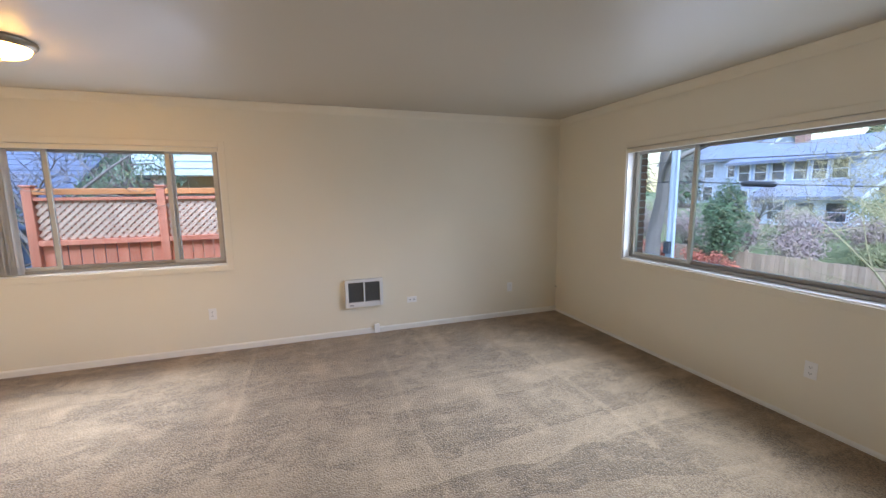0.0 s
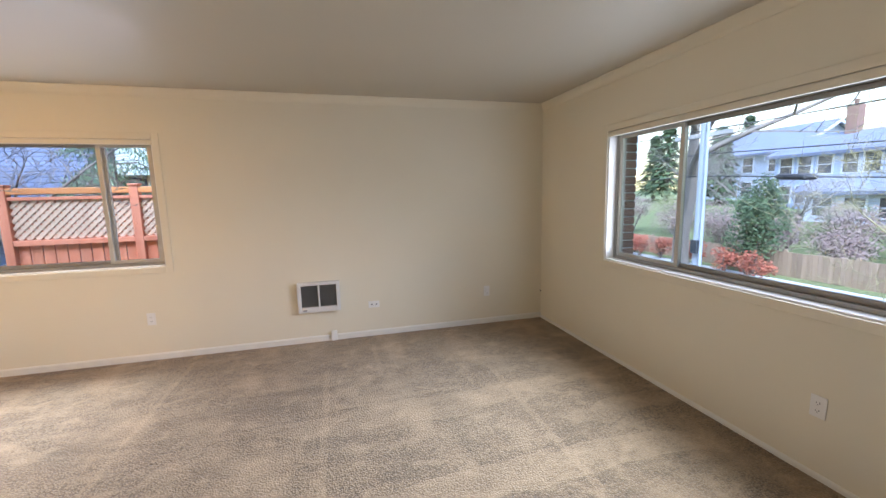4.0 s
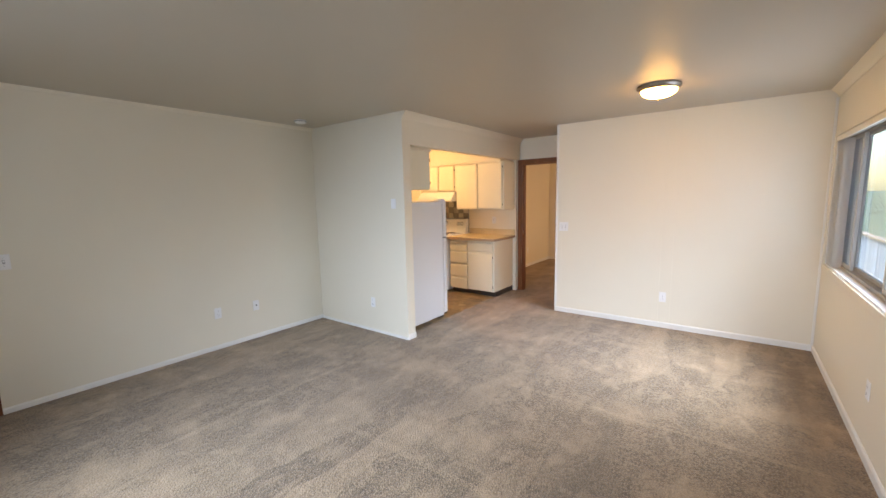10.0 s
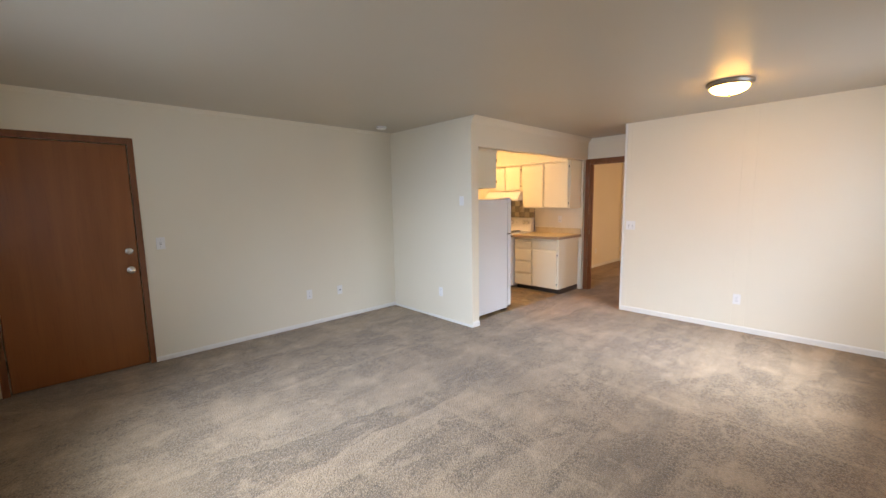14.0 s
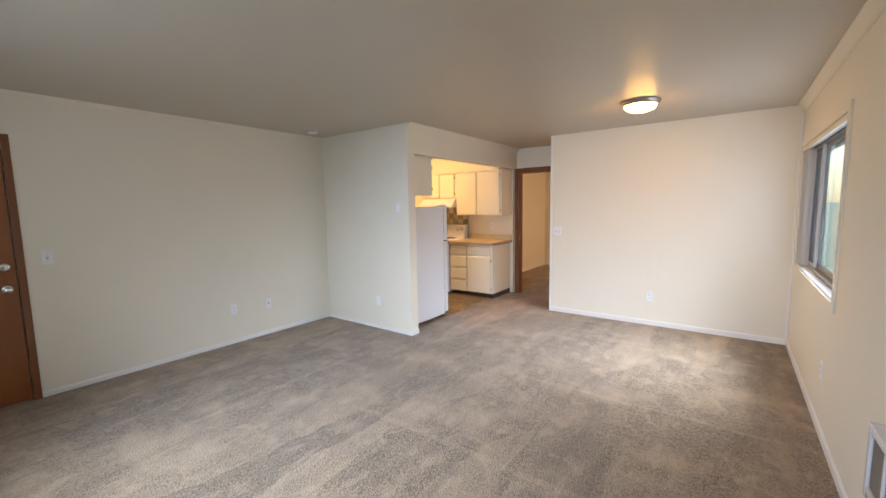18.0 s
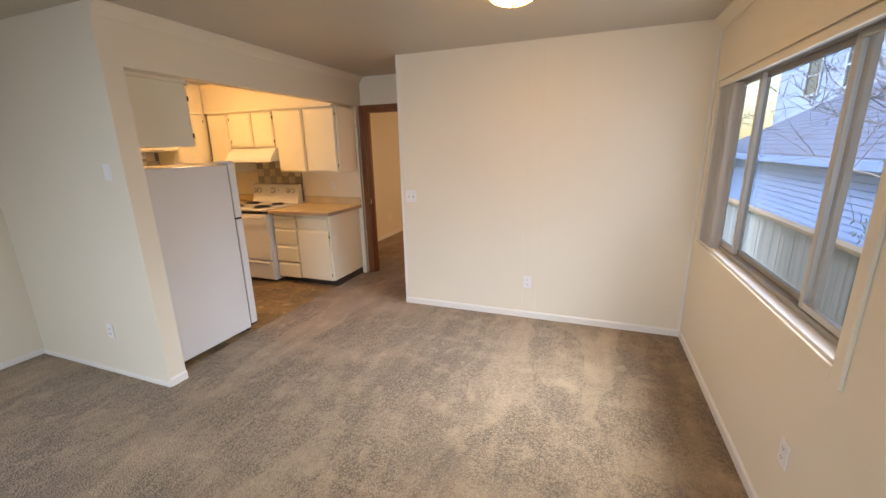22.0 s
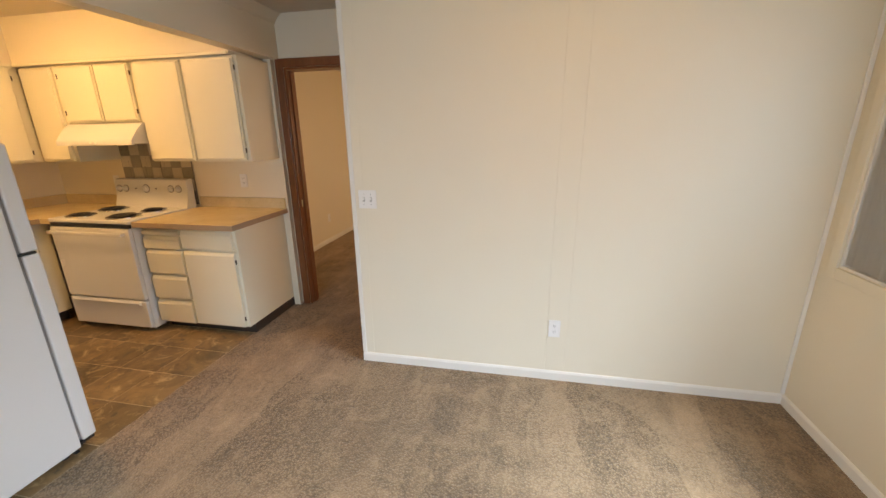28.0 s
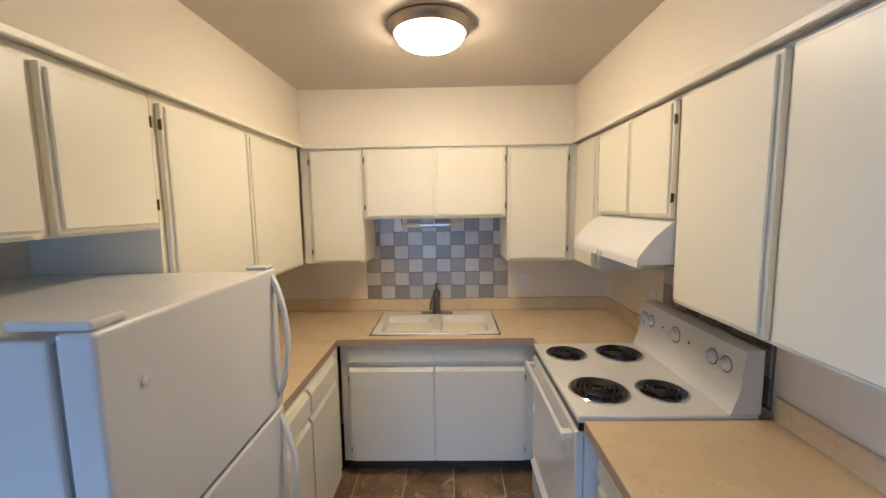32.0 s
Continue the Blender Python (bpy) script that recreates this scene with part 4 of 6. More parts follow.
# closet door in the return of the dining wall
c = thing("closet_door", (-2.23, YDIN, 0.0), "closed red-brown flush wooden closet door", "door")
leaf = part("leaf", boxes((-2.556, -1.904, YDIN + 0.002, YDIN + 0.036, 0.012, 2.038), bevel=0.002, seg=1), DOORWOOD, c)
part("door_knob", lathe(bmesh.new(), [(0.028, 0), (0.028, 0.005), (0.011, 0.009), (0.010, 0.026), (0.019, 0.032), (0.026, 0.044), (0.022, 0.058), (0, 0.062)], Matrix.Translation((-1.965, YDIN + 0.002, 0.93)) @ pose(0, 0, 0, 90, 0, 0), 24), NICKEL, leaf, "worn brass knob", 40)
casing("door_3", boxes((-2.615, -2.56, YDIN - 0.014, YDIN, 0, 2.100), (-1.90, -1.845, YDIN - 0.014, YDIN, 0, 2.100), (-2.56, -1.90, YDIN - 0.014, YDIN, 2.045, 2.100), bevel=0.003), "dark red-brown wooden casing of the closet door")


# ---- windows ----
def slider(name, way, wall_at, out, u0, u1, z0, z1, deep, sashes, label):
    """An aluminium slider in a painted opening. way: axis along the wall. deep: depth of the sill; sashes: (from, to, outer or not)."""
    def B(a, b, d0, d1, e, f):
        lo, hi = sorted((wall_at + out * d0, wall_at + out * d1))
        return (a, b, lo, hi, e, f) if way == "x" else (lo, hi, a, b, e, f)
    at = ((u0 + u1) / 2, wall_at, z0) if way == "x" else (wall_at, (u0 + u1) / 2, z0)
    w = thing(name, at, label, "window", kind="structure")
    # painted casing on the wall and lining of the opening
    c = 0.055
    part("casing", boxes(B(u0 - c, u0, -0.014, 0, z0 - c, z1 + c), B(u1, u1 + c, -0.014, 0, z0 - c, z1 + c), B(u0, u1, -0.014, 0, z1, z1 + c), B(u0, u1, -0.014, 0, z0 - c, z0), bevel=0.003), WALL, w)
    part("valance", boxes(B(u0 + 0.003, u1 - 0.003, -0.008, 0.009, z1 - 0.046, z1 - 0.006), bevel=0.002, seg=1), WALL, w, "cream valance board over the blind rail")
    part("window_sill", boxes(B(u0, u1, 0.0, deep, z0, z0 + 0.014), bevel=0.003), TRIM, w, "white painted sill")
    part("lining", boxes(B(u0, u0 + 0.012, 0, deep, z0 + 0.0145, z1), B(u1 - 0.012, u1, 0, deep, z0 + 0.0145, z1), B(u0 + 0.012, u1 - 0.012, 0.0095, deep, z1 - 0.012, z1)), TRIM, w)
    # fixed outer frame
    a0, a1, b0, b1 = u0 + 0.0125, u1 - 0.0125, z0 + 0.015, z1 - 0.0125
    part("window_frame", boxes(B(a0, a0 + 0.024, deep - 0.024, deep + 0.055, b0, b1), B(a1 - 0.024, a1, deep - 0.024, deep + 0.055, b0, b1), B(a0 + 0.024, a1 - 0.024, deep - 0.024, deep + 0.055, b0, b0 + 0.026), B(a0 + 0.024, a1 - 0.024, deep - 0.024, deep + 0.055, b1 - 0.026, b1), bevel=0.002, seg=1), DARKALU, w, "dull dark aluminium frame")
    for s0, s1, outer in sashes:
        d = deep + (0.012 if outer else -0.016)
        sash = part("sash", boxes(B(s0, s0 + 0.034, d, d + 0.024, b0 + 0.0265, b1 - 0.0265), B(s1 - 0.034, s1, d, d + 0.024, b0 + 0.0265, b1 - 0.0265), B(s0 + 0.034, s1 - 0.034, d, d + 0.024, b0 + 0.0265, b0 + 0.056), B(s0 + 0.034, s1 - 0.034, d, d + 0.024, b1 - 0.052, b1 - 0.0265), bevel=0.002, seg=1), DARKALU if outer else ALU, w, "dull aluminium sash")
        pane = part("pane", boxes(B(s0 + 0.030, s1 - 0.030, d + 0.010, d + 0.014, b0 + 0.05, b1 - 0.046)), PANE, sash, "clear glass")
        pane.visible_shadow = False
    return w


slider("window_1", "y", XE, 1, *EW, 0.100, [(EW[0] + 0.038, 1.822, False), (1.770, 3.395, True), (3.345, EW[1] - 0.038, False)], "wide three-panel aluminium slider window")
slider("window_2", "x", YN, 1, *NW, 0.078, [(NW[0] + 0.038, -1.125, False), (-1.180, -0.205, True), (-0.262, NW[1] - 0.038, False)], "three-panel aluminium slider window with a stacked blind")


def blind(name, way, wall_at, out, u_rail, u0, u1, count, z0, z1, deep, label):
    """A vertical blind drawn aside: a head rail and a stack of turned vanes."""
    at = ((u0 + u1) / 2, wall_at, z0) if way == "x" else (wall_at, (u0 + u1) / 2, z0)
    b = thing(name, at, label, "blind", "vertical blinds")
    d0, d1 = sorted((wall_at + out * 0.0095, wall_at + out * 0.034))
    rail = (*u_rail, d0, d1, z1 - 0.030, z1) if way == "x" else (d0, d1, *u_rail, z1 - 0.030, z1)
    # white rail given a grey colour for the shade under the valance
    part("head_rail", boxes(rail, bevel=0.003), DARKALU, b, "head rail greyed for the shade under the valance")
    rng = random.Random(5)
    for k in range(count):
        u = u0 + (u1 - u0) * (k + 0.5) / count
        turn = radians(66 + rng.uniform(-10, 10))
        bm = bmesh.new()
        cols = []
        for j in range(5):
            s = (j - 2) / 2 * 0.5 * (deep - 0.020)
            bow = 0.006 * (1 - ((j - 2) / 2) ** 2)
            p, q = s * math.cos(turn) - bow * math.sin(turn), s * math.sin(turn) + bow * math.cos(turn)
            c = Vector((u + p, wall_at + out * deep * 0.40 + q, 0)) if way == "x" else Vector((wall_at + out * deep * 0.40 + q, u + p, 0))
            cols.append((bm.verts.new((c.x, c.y, z0 + rng.uniform(0, 0.003))), bm.verts.new((c.x, c.y, z1 - 0.034))))
        for (a, c), (e, f) in zip(cols, cols[1:]):
            bm.faces.new((a, e, f, c))
        bmesh.ops.solidify(bm, geom=bm.faces[:], thickness=0.0008)
        part("vane", bm, BLIND, b, smooth=60)
    return b


blind("vertical_blind", "y", XE, 1, (EW[0] + 0.016, EW[1] - 0.016), 1.190, 1.575, 20, 0.885, EW[3] - 0.014, 0.100, "grey-white vertical blind drawn to the window side")
blind("vertical_blind", "x", YN, 1, (NW[0] + 0.016, NW[1] - 0.016), -1.665, -1.385, 16, 0.890, NW[3] - 0.014, 0.078, "grey-white vertical blind stacked beside the corner")

# ---- ceiling lamps ----
def dome(name, x, y, rad, label, bowl):
    l = thing(name, (x, y, TOP), label, "ceiling lamp", "ceiling lamps")
    m = Matrix.Translation((x, y, TOP))
    part("base_ring", lathe(bmesh.new(), [(0, 0), (rad, 0), (rad + 0.004, -0.008), (rad, -0.020), (rad - 0.012, -0.034), (rad - 0.022, -0.040), (rad - 0.030, -0.036), (0, -0.034)], m, 56), NICKEL, l, "brushed nickel ring", 40)
    part("glass_bowl", lathe(bmesh.new(), [(rad - 0.030, -0.034)] + [((rad - 0.028) * math.cos(radians(a)), -0.038 - 0.062 * math.sin(radians(a))) for a in range(4, 90, 9)] + [(0, -0.100)], m, 56), bowl, l, "lit opal glass bowl", 60)
    part("finial", lathe(bmesh.new(), [(0, -0.099), (0.010, -0.100), (0.008, -0.106), (0.005, -0.108), (0.006, -0.114), (0, -0.118)], m, 16), NICKEL, l, "brushed nickel finial", 50)
    return l


dome("ceiling_light", -0.635, 3.90, 0.165, "flush ceiling lamp over the dining corner, lit", LAMPGLASS)
dome("ceiling_light", -1.355, 0.45, 0.168, "flush kitchen ceiling lamp, lit", KITCHENGLASS)
sd = thing("smoke_detector", (0.50, 0.52, TOP), "white round smoke detector on the ceiling", "smoke detector")
part("body", lathe(bmesh.new(), [(0, 0), (0.062, 0), (0.066, -0.010), (0.060, -0.026), (0.045, -0.034), (0, -0.036)], Matrix.Translation((0.50, 0.52, TOP)), 36), PLASTIC, sd, smooth=40)
part("vent_ring", lathe(bmesh.new(), [(0.0665, -0.013), (0.0668, -0.017), (0.0645, -0.018)], Matrix.Translation((0.50, 0.52, TOP)), 36), SLOT, sd, "dark vent slot")

# ---- wall heater ----
hx0, hx1, hz0, hz1 = 1.300, 1.708, 0.322, 0.628
w = thing("wall_heater", ((hx0 + hx1) / 2, YN, hz0), "white wall heater with two dark louvred grilles", "heater")
fr = boxes((hx0, hx0 + 0.035, YN - 0.045, YN - 0.001, hz0, hz1), (hx1 - 0.035, hx1, YN - 0.045, YN - 0.001, hz0, hz1), (hx0 + 0.035, hx1 - 0.035, YN - 0.045, YN - 0.001, hz1 - 0.032, hz1), (hx0 + 0.035, hx1 - 0.035, YN - 0.045, YN - 0.001, hz0, hz0 + 0.055), ((hx0 + hx1) / 2 - 0.009, (hx0 + hx1) / 2 + 0.009, YN - 0.044, YN - 0.001, hz0 + 0.055, hz1 - 0.032), bevel=0.004)
part("frame", fr, APPLIANCE, w)
part("backing", boxes((hx0 + 0.03, hx1 - 0.03, YN - 0.016, YN - 0.002, hz0 + 0.05, hz1 - 0.03)), SLOT, w)
for k in range(18):
    z = hz0 + 0.062 + k * 0.0122
    part("slat", prism(bmesh.new(), [(YN - 0.038, z), (YN - 0.020, z + 0.0075), (YN - 0.018, z + 0.0060), (YN - 0.037, z - 0.0015)], "x", hx0 + 0.036, hx1 - 0.036), GRILLE, w)
part("thermostat_plate", boxes((hx0 + 0.045, hx0 + 0.085, YN - 0.0465, YN - 0.0452, hz0 + 0.018, hz0 + 0.030)), GASKET, w, "small grey maker's plate")


# ---- plates on the walls ----
def plate(name, way, wall_at, out, u, z, kind, label, wide=0.070, high=0.114):
    """An outlet, switch or blank plate. out: +1 or -1, the side on which the room lies."""
    def B(a, b, d0, d1, e, f):
        lo, hi = sorted((wall_at + out * d0, wall_at + out * d1))
        return (a, b, lo, hi, e, f) if way == "x" else (lo, hi, a, b, e, f)
    at = (u, wall_at, z) if way == "x" else (wall_at, u, z)
    p = thing(name, at, label, {"outlet": "outlet", "switch": "light switch"}.get(kind, "wall plate"), "wall plates")
    part("cover", boxes(B(u - wide / 2, u + wide / 2, 0.0005, 0.006, z - high / 2, z + high / 2), bevel=0.0025), PLASTIC, p)
    n = max(1, round(wide / 0.070)) if wide > high * 0.7 else 1
    for k in range(n):
        c = u + (k - (n - 1) / 2) * 0.046
        if kind == "outlet":
            for dz in (-0.020, 0.020):
                part("socket", boxes(B(c - 0.017, c + 0.017, 0.006, 0.0078, z + dz - 0.014, z + dz + 0.014), bevel=0.0008, seg=1), PLASTIC, p)
                part("slot", boxes(B(c - 0.008, c - 0.0055, 0.0078, 0.0083, z + dz - 0.003, z + dz + 0.006), B(c + 0.0055, c + 0.008, 0.0078, 0.0083, z + dz - 0.003, z + dz + 0.005), B(c - 0.002, c + 0.002, 0.0078, 0.0083, z + dz - 0.010, z + dz - 0.006)), SLOT, p, "dark socket slots")
        elif kind == "switch":
            # grey patch round the slot widens the toggle's shadow by colour
            part("toggle_shade", boxes(B(c - 0.0075, c + 0.0075, 0.006, 0.0072, z - 0.014, z + 0.014), bevel=0.0005, seg=1), TOGGLESHADE, p, "grey toggle slot with the toggle's shade painted in")
            part("toggle", boxes(B(c - 0.005, c + 0.005, 0.0072, 0.018, z - 0.002, z + 0.012), bevel=0.0015, seg=1), PLASTIC, p)
            part("screw", boxes(B(c - 0.002, c + 0.002, 0.006, 0.0066, z + 0.028, z + 0.032), B(c - 0.002, c + 0.002, 0.006, 0.0066, z - 0.032, z - 0.028)), GASKET, p)
        elif kind == "rocker":
            part("rocker", boxes(B(c - 0.016, c + 0.016, 0.006, 0.010, z - 0.032, z + 0.032), bevel=0.002, seg=1), PLASTIC, p)
        elif kind == "jack":
            part("jack", boxes(B(c - 0.006, c + 0.006, 0.006, 0.012, z - 0.006, z + 0.006)), SLOT, p, "dark jack")
    return p


o = "white duplex outlet on the cream wall"
plate("wall_outlet", "x", YN, -1, 0.022, 0.392, "outlet", o)
plate("wall_outlet", "x", YN, -1, 3.315, 0.375, "outlet", o)
plate("wall_plate", "x", YN, -1, 2.048, 0.340, "jack", "white cable jack plate lying flat on the wall", 0.114, 0.070)
plate("wall_outlet", "y", XE, -1, 2.372, 0.375, "outlet", o)
plate("wall_outlet", "y", XW, 1, 3.862, 0.358, "outlet", o)
plate("light_switch", "y", XW, 1, 2.695, 1.138, "switch", "white double toggle switch on the dining wall", 0.116, 0.114)
plate("light_switch", "x", YS, 1, 2.838, 1.140, "switch", "white toggle switch beside the entry door")
plate("wall_outlet", "x", YS, 1, 1.405, 0.385, "outlet", o)
plate("wall_plate", "x", YS, 1, 0.995, 0.375, "jack", "white cable jack plate on the cream wall")
plate("thermostat", "y", XNE, 1, 1.527, 1.49, "blank", "small cream thermostat plate on the stub wall", 0.070, 0.105)
plate("wall_outlet", "y", XNE, 1, 1.144, 0.35, "outlet", o)
plate("light_switch", "x", YK, 1, -1.976, 1.125, "rocker", "white double rocker switch over the worktop", 0.116, 0.114)
plate("wall_outlet", "y", XKW, 1, 1.235, 1.150, "outlet", "white duplex outlet over the worktop")
plate("light_switch", "y", XKW, 1, -0.13, 1.130, "switch", "white toggle switch beside the range hood")
plate("wall_outlet", "x", YB0, 1, -4.75, 0.36, "outlet", "white duplex outlet on the bedroom wall")
# cable entries at the floor
j = thing("cable_box", (XE, 0.915, 0.0), "small white surface cable box at the baseboard", "cable box")
part("cover", boxes((XE - 0.040, XE - 0.0005, 0.875, 0.955, 0.032, 0.115), bevel=0.004), PLASTIC, j)
part("plug", tube(bmesh.new(), [(XE - 0.02, 0.956, 0.05), (XE - 0.02, 0.985, 0.05)], 0.006, 8), SLOT, j, "dark coaxial plug")
j = thing("pipe_cover", (1.630, YN, 0.0), "small white sleeve under the wall heater", "pipe cover")
part("cover", boxes((1.600, 1.660, YN - 0.030, YN - 0.0125, 0.0, 0.105), bevel=0.004), PLASTIC, j)
j = thing("coaxial_stub", (XE - 0.01, YN, 0.33), "short cable stub in the room corner", "cable")
part("cable", tube(bmesh.new(), [(XE - 0.012, YN - 0.0005, 0.33), (XE - 0.014, YN - 0.02, 0.328), (XE - 0.02, YN - 0.03, 0.32)], 0.004, 8), SLOT, j, smooth=40)


# ---- outdoors ----
GROUND = plain("damp_soil_and_grass", (0.11, 0.14, 0.055), 0.9, vary=0.45, big=0.6, small=9, bump=0.6, dist=0.04)
ASPHALT = plain("wet_asphalt", (0.055, 0.058, 0.065), 0.38, vary=0.25, big=0.5, small=90, bump=0.2, dist=0.003)
CONCRETE = plain("pale_concrete", (0.42, 0.42, 0.41), 0.75, vary=0.15, big=0.8, small=40)
REDSTAIN = wood("red_stained_fence", (0.66, 0.16, 0.085), (0.80, 0.27, 0.16), 0.6, "z", 10, each=0.12)
REDCAP = wood("orange_fence_cap", (0.66, 0.19, 0.06), (0.76, 0.27, 0.10), 0.55, "x", 10)
LATTICE = wood("tan_lattice", (0.58, 0.35, 0.24), (0.72, 0.48, 0.35), 0.7, "z", 10)
GREYWOOD = wood("weathered_grey_fence", (0.33, 0.32, 0.315), (0.54, 0.52, 0.50), 0.8, "z", 14, each=0.18)
BROWNCAP = wood("brown_fence_cap", (0.40, 0.22, 0.12), (0.55, 0.33, 0.20), 0.7, "x", 12)
TANWOOD = wood("tan_cedar_fence", (0.30, 0.18, 0.12), (0.43, 0.285, 0.205), 0.75, "z", 8, each=0.18)
BLUESIDE = plain("blue_grey_siding", (0.15, 0.28, 0.48), 0.6, vary=0.08, big=1, small=30, each=0.04)
TEAL = plain("pale_teal_siding", (0.52, 0.63, 0.60), 0.6, vary=0.08, each=0.05)
MINT = plain("mint_siding", (0.50, 0.65, 0.55), 0.6, vary=0.08, each=0.05)
SHINGLE = plain("dark_blue_shingles", (0.075, 0.105, 0.16), 0.85, vary=0.3, big=2, small=14, bump=0.5, dist=0.01)
TANWALL = plain("tan_house_wall", (0.45, 0.37, 0.27), 0.7, vary=0.08)
PALEHOUSE = plain("pale_blue_house_paint", (0.29, 0.41, 0.60), 0.65, vary=0.06, big=0.5, small=5)
GREYHOUSE = plain("grey_house_paint", (0.34, 0.42, 0.52), 0.65, vary=0.08, big=0.5, small=5)
WHITEPAINT = plain("white_house_trim", (0.50, 0.56, 0.63), 0.5, vary=0.05)
DARKGLASS = plain("dark_house_window", (0.04, 0.05, 0.06), 0.08, vary=0.1)
ROOFGREY = plain("grey_roof_shingles", (0.12, 0.155, 0.22), 0.85, vary=0.25, big=1, small=6, bump=0.4, dist=0.02)
BRICK = plain("red_brown_brick", (0.26, 0.13, 0.10), 0.8, vary=0.2, small=40, bump=0.3, dist=0.003, each=0.2)
BARK = plain("grey_brown_bark", (0.22, 0.185, 0.16), 0.85, vary=0.3, big=6, small=40, bump=0.6, dist=0.006, stretch=(1, 1, 0.3))
PINKBARK = plain("pinkish_bare_bark", (0.31, 0.245, 0.215), 0.75, vary=0.25, big=6, small=40, bump=0.4, dist=0.004, stretch=(1, 1, 0.4))
MOSSBARK = plain("mossy_green_bark", (0.30, 0.245, 0.125), 0.85, vary=0.3, big=5, small=30, bump=0.5, dist=0.005)
POLEPAINT = plain("pale_blue_metal_pole", (0.36, 0.44, 0.50), 0.45, vary=0.06)
BLACKMETAL = plain("black_cable_sheath", (0.03, 0.032, 0.036), 0.5)
NEEDLES = foliage("cedar_sprays", (0.12, 0.23, 0.16), (0.32, 0.46, 0.28))
EVERGREEN = foliage("laurel_leaves", (0.025, 0.065, 0.035), (0.075, 0.14, 0.060))
REDLEAF = foliage("red_shrub_leaves", (0.28, 0.045, 0.03), (0.46, 0.13, 0.07))
BUSHLEAF = foliage("olive_shrub_leaves", (0.10, 0.12, 0.045), (0.22, 0.22, 0.10))
RUSSET = foliage("russet_twig_leaves", (0.18, 0.11, 0.10), (0.30, 0.20, 0.17))
HEDGELEAF = foliage("brown_green_hedge_leaves", (0.11, 0.10, 0.045), (0.20, 0.18, 0.08))
SOFFIT = plain("white_eave_boards", (0.62, 0.63, 0.63), 0.6, vary=0.05)
GUTTER = plain("dark_grey_gutter", (0.06, 0.062, 0.066), 0.45)
LOW = -2.3


def rise(x, y):
    """Height of the ground: low along the street, a terrace to the north, a slope beyond the street."""
    def ease(v):
        v = min(max(v, 0.0), 1.0)
        return v * v * (3 - 2 * v)
    return LOW + 1.25 * ease((y - 3.5) / 3) * ease((7.5 - x) / 3) + 2.6 * ease((x - 20.5) / 18) + 0.4 * ease((x - 60) / 200)


bm = bmesh.new()
cuts_x = [-600, -200, -60, -25] + list(range(-16, 6, 2)) + [6, 7, 8, 20.5, 23, 26, 30, 34, 38, 44, 60, 120, 300, 700]
cuts_y = [-600, -200, -70, -40, -20, -8, -2, 2, 3.5, 4.5, 5.5, 6.5, 8, 10, 14, 20, 30, 45, 80, 200, 600]
grid = [[bm.verts.new((x, y, rise(x, y))) for y in cuts_y] for x in cuts_x]
for i in range(len(cuts_x) - 1):
    for k in range(len(cuts_y) - 1):
        bm.faces.new((grid[i][k], grid[i + 1][k], grid[i + 1][k + 1], grid[i][k + 1]))
solo("ground", bm, GROUND, "damp grass and soil round the building", "ground", kind="structure")
solo("road", boxes((10.0, 17.0, -120, 120, LOW - 0.2, LOW + 0.02)), ASPHALT, "wet grey asphalt street", "road", kind="structure")
solo("kerb", boxes((9.85, 10.0, -120, 120, LOW - 0.2, LOW + 0.14), (17.0, 17.15, -120, 120, LOW - 0.2, LOW + 0.14), bevel=0.02, seg=1), CONCRETE, "pale concrete kerb", "kerb", kind="structure")
solo("pavement", boxes((17.6, 19.0, -120, 120, LOW - 0.2, LOW + 0.05)), CONCRETE, "pale concrete pavement across the street", "pavement", kind="structure")

# own building: eave, gutter and brick pier
solo("eave", boxes((XE + 0.16, XE + 0.95, -3.0, 8.0, 2.26, 2.34), (XB - 1, XE + 0.159, YN + 0.161, YN + 0.75, 2.30, 2.38), bevel=0.004, seg=1), SOFFIT, "white boarded eave over the windows", "eave", kind="structure")
for k in range(1, 6):
    solo("trim_eave_%d" % k, boxes((XE + 0.16 + k * 0.13, XE + 0.168 + k * 0.13, -3.0, 8.0, 2.256, 2.2605)), GUTTER, "dark joint between eave boards", "trim", kind="structure")
solo("roof_slab", boxes((XB - 1.0, XE + 0.98, -3.2, YN + 0.80, 2.58, 2.85)), SHINGLE, "dark shingled roof of the building", "roof", kind="structure")
gt = thing("gutter", (XE + 1.0, 2.0, 2.2), "dark grey gutter with a bent downpipe under the eave", "gutter")
part("trough", boxes((XE + 0.95, XE + 1.06, -3.0, 8.0, 2.20, 2.33), bevel=0.02), GUTTER, gt)
part("downpipe", tube(bmesh.new(), [(XE + 1.0, 1.25, 2.21), (XE + 0.97, 1.20, 2.10), (XE + 0.85, 1.08, 2.02), (XE + 0.62, 0.70, 2.00), (XE + 0.40, 0.25, 2.02), (XE + 0.24, 0.05, 2.00), (XE + 0.22, 0.02, 1.90), (XE + 0.22, 0.02, LOW)], 0.035, 12), GUTTER, gt, smooth=50)
pier = thing("brick_pier", (XE + 0.3, 4.33, LOW), "red-brown brick pier beside the window", "brick pier")
part("core", boxes((XE + 0.17, XE + 0.43, 4.20, 4.42, LOW, 2.25)), CONCRETE, pier)
brick = mesh_of("brick", boxes((-0.14, 0.14, -0.118, 0.118, -0.032, 0.032), bevel=0.004, seg=1), BRICK)
for k in range(24):
    ob = new("brick", brick)
    ob.parent, ob.location = pier, Vector((XE + 0.30, 4.31, 0.52 + 0.074 * k)) - ORIGIN[pier]
    ob.rotation_euler = (0, 0, radians(random.uniform(-0.8, 0.8)))


